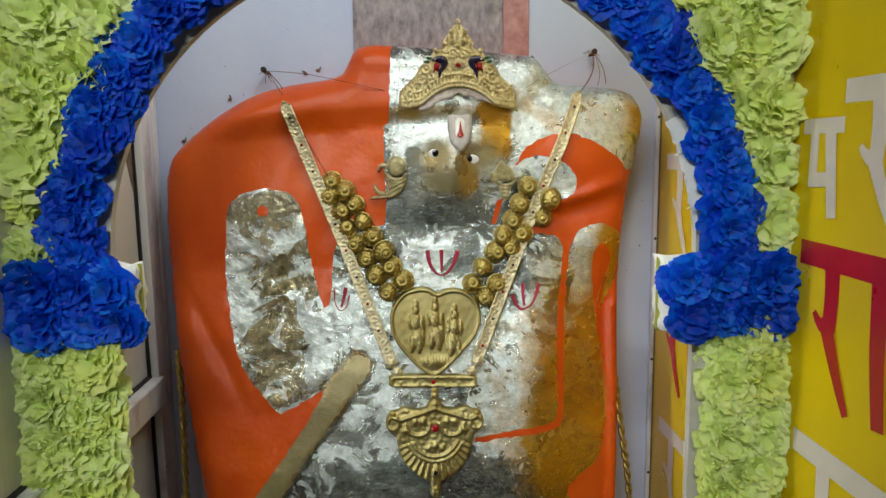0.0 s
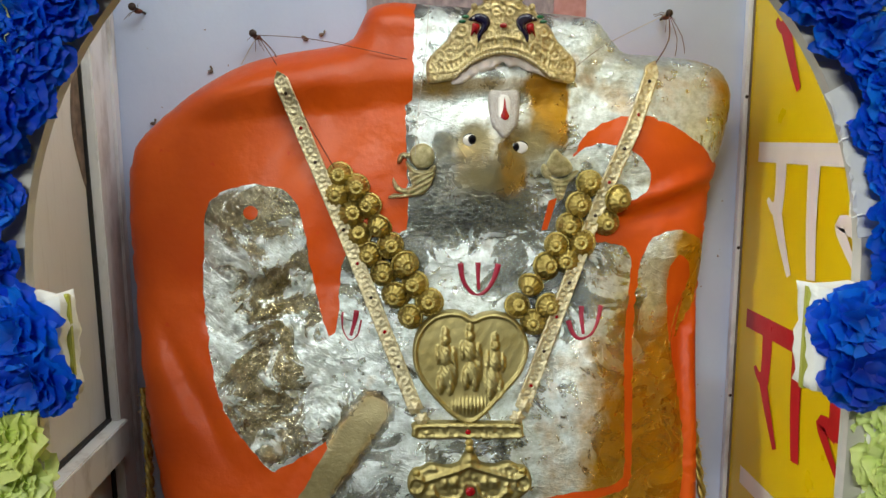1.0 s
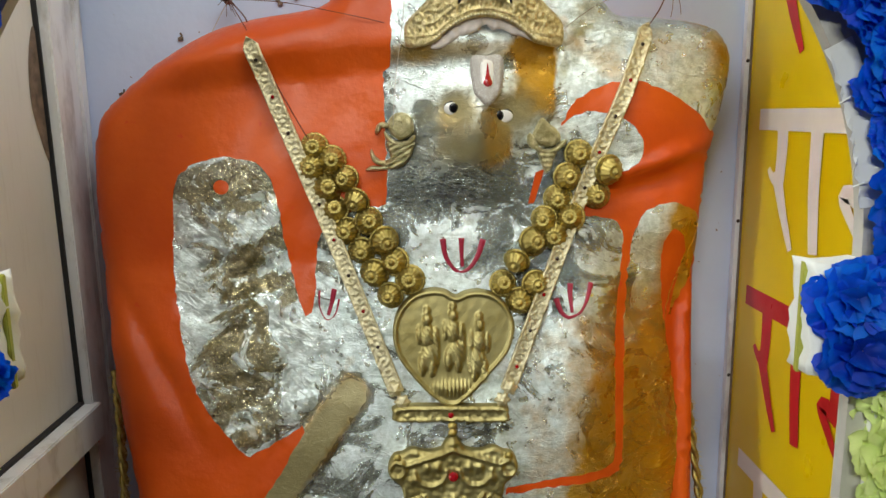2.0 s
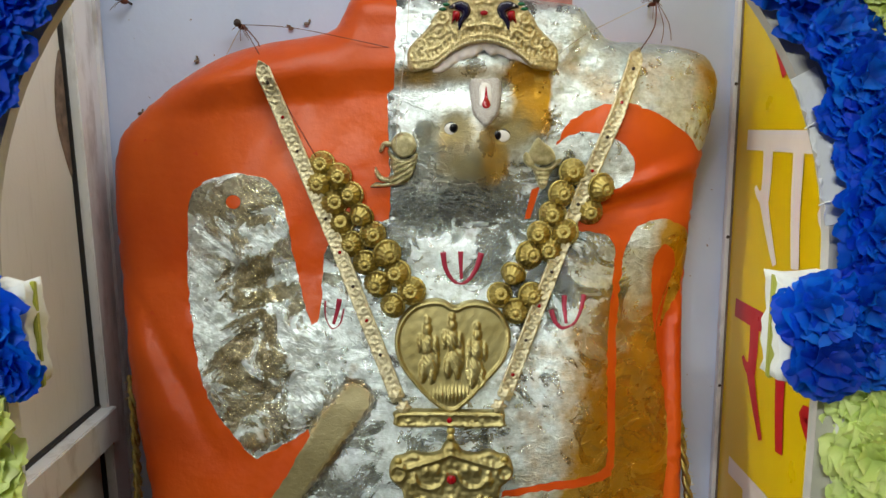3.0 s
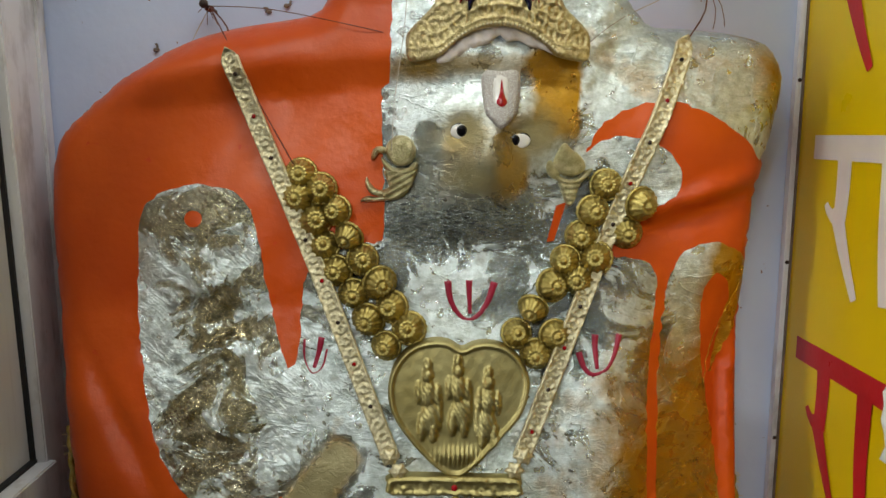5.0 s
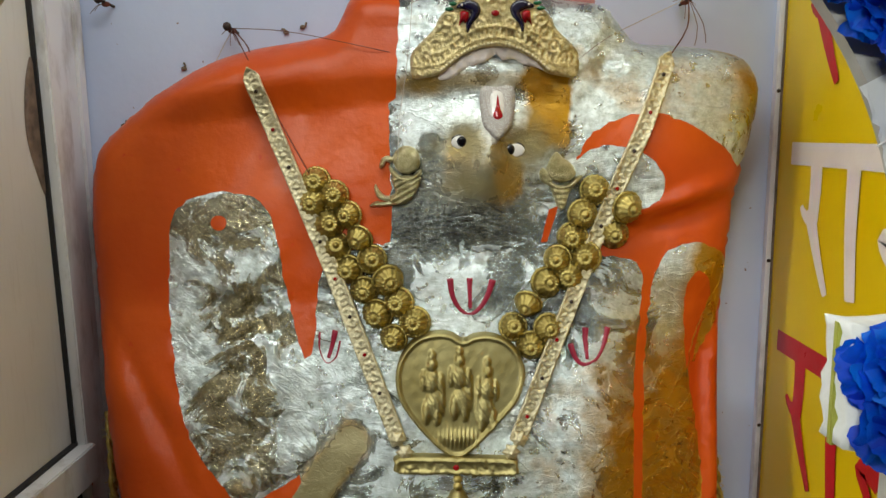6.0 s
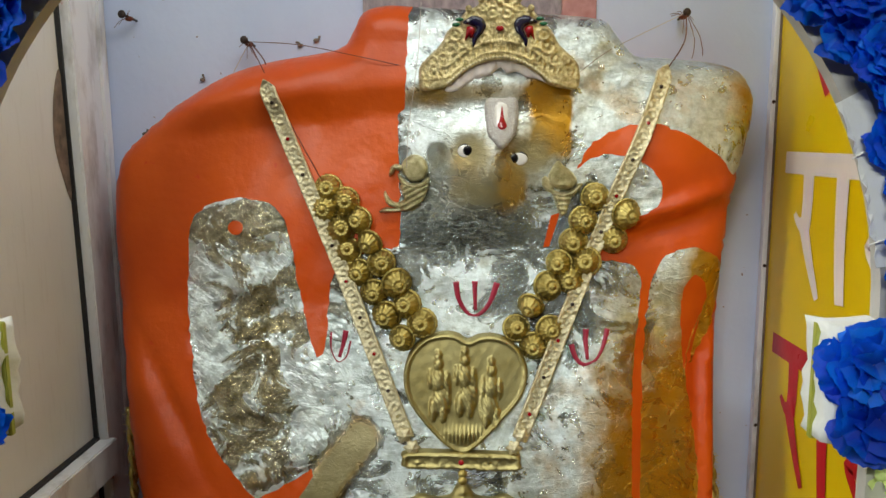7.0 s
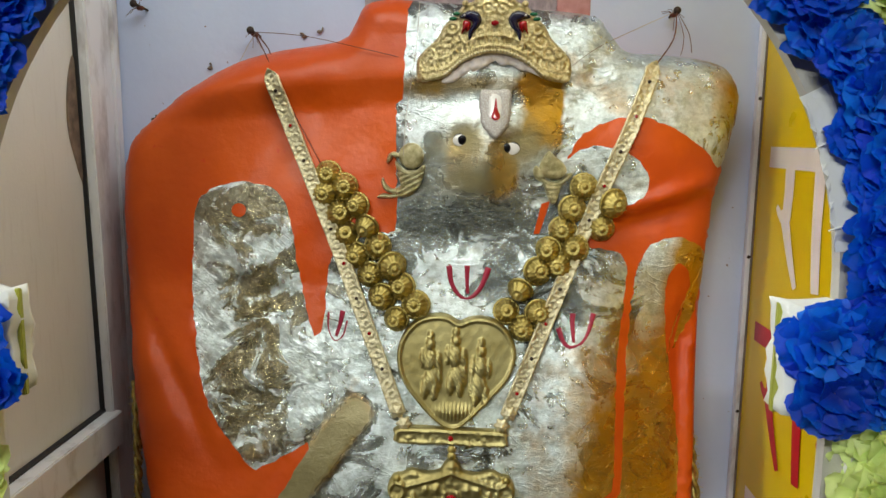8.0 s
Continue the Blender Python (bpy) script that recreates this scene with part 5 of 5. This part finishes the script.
def flower_mesh(name, material, seed, radius, petals, ruffle):
    """A full, ruffled head: rings of crimped round petals from the flat outer ring to the steep heart, facing -y."""
    r = random.Random(seed)
    bm = bmesh.new()
    tips = []
    for k in range(petals):
        t = k / petals
        turn = 2.39996 * k + r.uniform(-0.3, 0.3)
        rise = math.radians(4 + 58 * t + r.uniform(-8, 8))
        length = radius * (1.08 - 0.5 * t) * r.uniform(0.85, 1.08)
        width = radius * (0.84 - 0.34 * t) * r.uniform(0.85, 1.15)
        start = radius * 0.10 * (1 - t)
        phase, phase2 = r.uniform(0, 6.28), r.uniform(0, 6.28)
        curl = r.uniform(-0.35, 0.15)
        rows = []
        for i in range(8):
            s = i / 7
            row = []
            for j in range(17):
                w = j / 16 * 2 - 1
                flare = math.sin(min(1.0, s * 1.2 + 0.1) * 1.5708)
                rad = start + length * s * (1.0 - 0.30 * w * w * s) * (1 - (0.035 * (j % 2)) * (s > 0.95))
                crimp = ruffle * radius * s * s * (math.sin(w * 5.5 + phase) + 0.5 * math.sin(w * 11 + phase2) + 0.22 * math.sin(w * 23 + 2 * phase)) + curl * radius * 0.5 * max(0, s - 0.6) ** 1.5
                bend = rise * (0.6 + 0.4 * s)
                x, y = rad * math.cos(bend), w * width * flare
                z = rad * math.sin(bend) * 0.62 + crimp + 0.0015 + 0.012 * t
                row.append(bm.verts.new(Vector((x * math.cos(turn) - y * math.sin(turn), -z, x * math.sin(turn) + y * math.cos(turn)))))
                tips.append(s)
            rows.append(row)
        for a, b in zip(rows, rows[1:]):
            for j in range(16):
                bm.faces.new((a[j], a[j + 1], b[j + 1], b[j]))
    me = bpy.data.meshes.new(name)
    for f in bm.faces:
        f.smooth = True
    bm.to_mesh(me)
    bm.free()
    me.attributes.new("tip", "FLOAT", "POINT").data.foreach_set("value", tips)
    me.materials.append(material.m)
    return me


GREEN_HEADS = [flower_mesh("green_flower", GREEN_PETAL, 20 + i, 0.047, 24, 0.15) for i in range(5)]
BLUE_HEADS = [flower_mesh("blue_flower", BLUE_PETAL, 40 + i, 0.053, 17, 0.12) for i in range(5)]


def flower_arch():
    top = thing("flower_arch", "arched board covered in pale green and blue flowers", "floral arch", at=(CX, YA, 0))
    r = random.Random(3)
    # board with its round-headed opening
    bm = bmesh.new()
    x0, x1, z1 = XL + 0.004, XR - 0.004, 2.0
    inner = [(CX - RAD, 0.0)] + [(CX - RAD * math.cos(a), SPRING + RAD * math.sin(a)) for a in np.linspace(0, math.pi, 49)] + [(CX + RAD, 0.0)]
    outer = []
    for i, (x, z) in enumerate(inner):
        if i in (0, len(inner) - 1):
            outer.append((x0 if i == 0 else x1, 0.0))
            continue
        dx, dz = x - CX, z - SPRING
        k = min((abs((x1 if dx > 0 else x0) - CX) / max(abs(dx), 1e-6)), (z1 - SPRING) / max(dz, 1e-6))
        outer.append((CX + dx * k, SPRING + dz * k))
    rings = [[bm.verts.new((x, y, z)) for x, z in line] for y in (YA, YA + 0.016) for line in (inner, outer)]
    for i in range(len(inner) - 1):
        for a, b in ((0, 1), (2, 3), (0, 2), (1, 3)):
            bm.faces.new((rings[a][i], rings[a][i + 1], rings[b][i + 1], rings[b][i]))
    part("board", bm, BOARD, top, "thin greyed plyboard", smooth=False)
    for s, (a, b) in ((-1, (XL + 0.006, -0.398)), (1, (0.365, XR - 0.006))):
        bm = box(a, b, YA - 0.022, YA + 0.018, 1.222, 1.332)
        bmesh.ops.subdivide_edges(bm, edges=bm.edges[:], cuts=9, use_grid_fill=True)
        for v in bm.verts:
            v.co += Vector((0.0035 * math.sin(v.co.z * 170 + v.co.y * 60) * math.sin(v.co.z * 67), 0.0015 * math.sin(v.co.z * 90), 0.003 * math.sin(v.co.x * 140)))
        block = part("capital", bm, FOAM, top, "torn white foam block")
        e = b if s < 0 else a
        part("tape", box(e - 0.0025 if s > 0 else e - 0.004, e + 0.004 if s > 0 else e + 0.0025, YA - 0.006, YA + 0.001, 1.221, 1.333, 0.001), TAPE, block, "olive tape round the block")
        leg = (XL + 0.012, -0.432) if s < 0 else (0.442, XR - 0.012)
        part("leg_board", box(*leg, YA - 0.010, YA + 0.012, 0.0, 1.222, 0.002), FOAM, top, "white foam leg board")

    def flower(heads, name, x, z, y, k):
        ob = new(name, r.choice(heads))
        ob.parent = top
        ob.matrix_parent_inverse = top.matrix_world.inverted()
        ob.matrix_world = pose(x, y, z, r.uniform(-14, 14), r.uniform(0, 360), r.uniform(-14, 14)) @ Matrix.Diagonal((k, k * r.uniform(0.85, 1.15), k, 1))

    # torn white backing sheet and tie threads that show inside the opening
    for lo, hi in ((6, 27),):
        bm = bmesh.new()
        last = None
        for a in np.linspace(math.radians(lo), math.radians(hi), 26):
            row = [bm.verts.new((CX + q * math.cos(a), YA + d, SPRING + q * math.sin(a))) for q, d in ((RAD - 0.005 - r.uniform(0, 0.005), -0.004 + r.uniform(-0.002, 0.002)), (RAD - 0.004, -0.003), (RAD + 0.02, -0.002))]
            if last:
                for k in range(2):
                    bm.faces.new((last[k], last[k + 1], row[k + 1], row[k]))
            last = row
        part("backing_sheet", bm, FOAM, top, "torn white backing sheet")
    for deg in (9, 20):
        a = math.radians(deg)
        d = Vector((math.cos(a), 0, math.sin(a)))
        c = Vector((CX, YA - 0.004, SPRING))
        part("tie", tube([c + d * (RAD - 0.012), c + d * (RAD - 0.004) + Vector((0, -0.004, 0.003)), c + d * (RAD + 0.02)], 0.0008, 5), FOAM, top, "white tie thread")
    # blue band round the opening
    n = 31
    for row, (rad, back) in enumerate(((0.4560, 0.012), (0.4720, 0.024), (0.4870, 0.016))):
        for i in range(n):
            a = math.pi * (-0.05 + 1.10 * (i + 0.5 * (row % 2)) / (n - 0.5))
            q = rad + r.uniform(-0.006, 0.006)
            flower(BLUE_HEADS, "blue_flower", CX - q * math.cos(a), SPRING + 0.005 + q * math.sin(a), YA - back - r.uniform(0, 0.008), r.uniform(0.50, 0.66))
    # blue capitals
    for a, b in ((-0.580, -0.408), (0.382, 0.566)):
        for row, z in enumerate((1.302, 1.252)):
            for i in range(4):
                x = a + (b - a) * (i + 0.5) / 4 + 0.008 * (row - 0.5)
                x = min(max(x, XL + 0.042), XR - 0.032)
                flower(BLUE_HEADS, "blue_flower", x + r.uniform(-0.004, 0.004), z + r.uniform(-0.004, 0.004), YA - 0.028, r.uniform(0.74, 0.86))
    # green field round the band
    step = 0.047
    for j in range(17):
        for i in range(27):
            x = XL + 0.026 + (i + 0.5 * (j % 2)) * step * 0.93
            z = 1.346 + j * step * 0.90
            if x > XR - 0.020 or z > 1.97 or math.hypot(x - CX, z - SPRING) < 0.522:
                continue
            flower(GREEN_HEADS, "green_flower", x + r.uniform(-0.007, 0.007), z + r.uniform(-0.007, 0.007), YA - r.uniform(0.002, 0.020), r.uniform(0.85, 1.15))
    # green legs
    for a, b in ((-0.540, -0.466), (0.472, 0.524)):
        for j in range(21):
            for x in (a, (a + b) / 2, b):
                z = 1.192 - j * 0.046 + (0.022 if x == (a + b) / 2 else 0)
                flower(GREEN_HEADS, "green_flower", x + r.uniform(-0.005, 0.005), z + r.uniform(-0.006, 0.006), YA - r.uniform(0.008, 0.022), r.uniform(0.82, 1.04))


flower_arch()
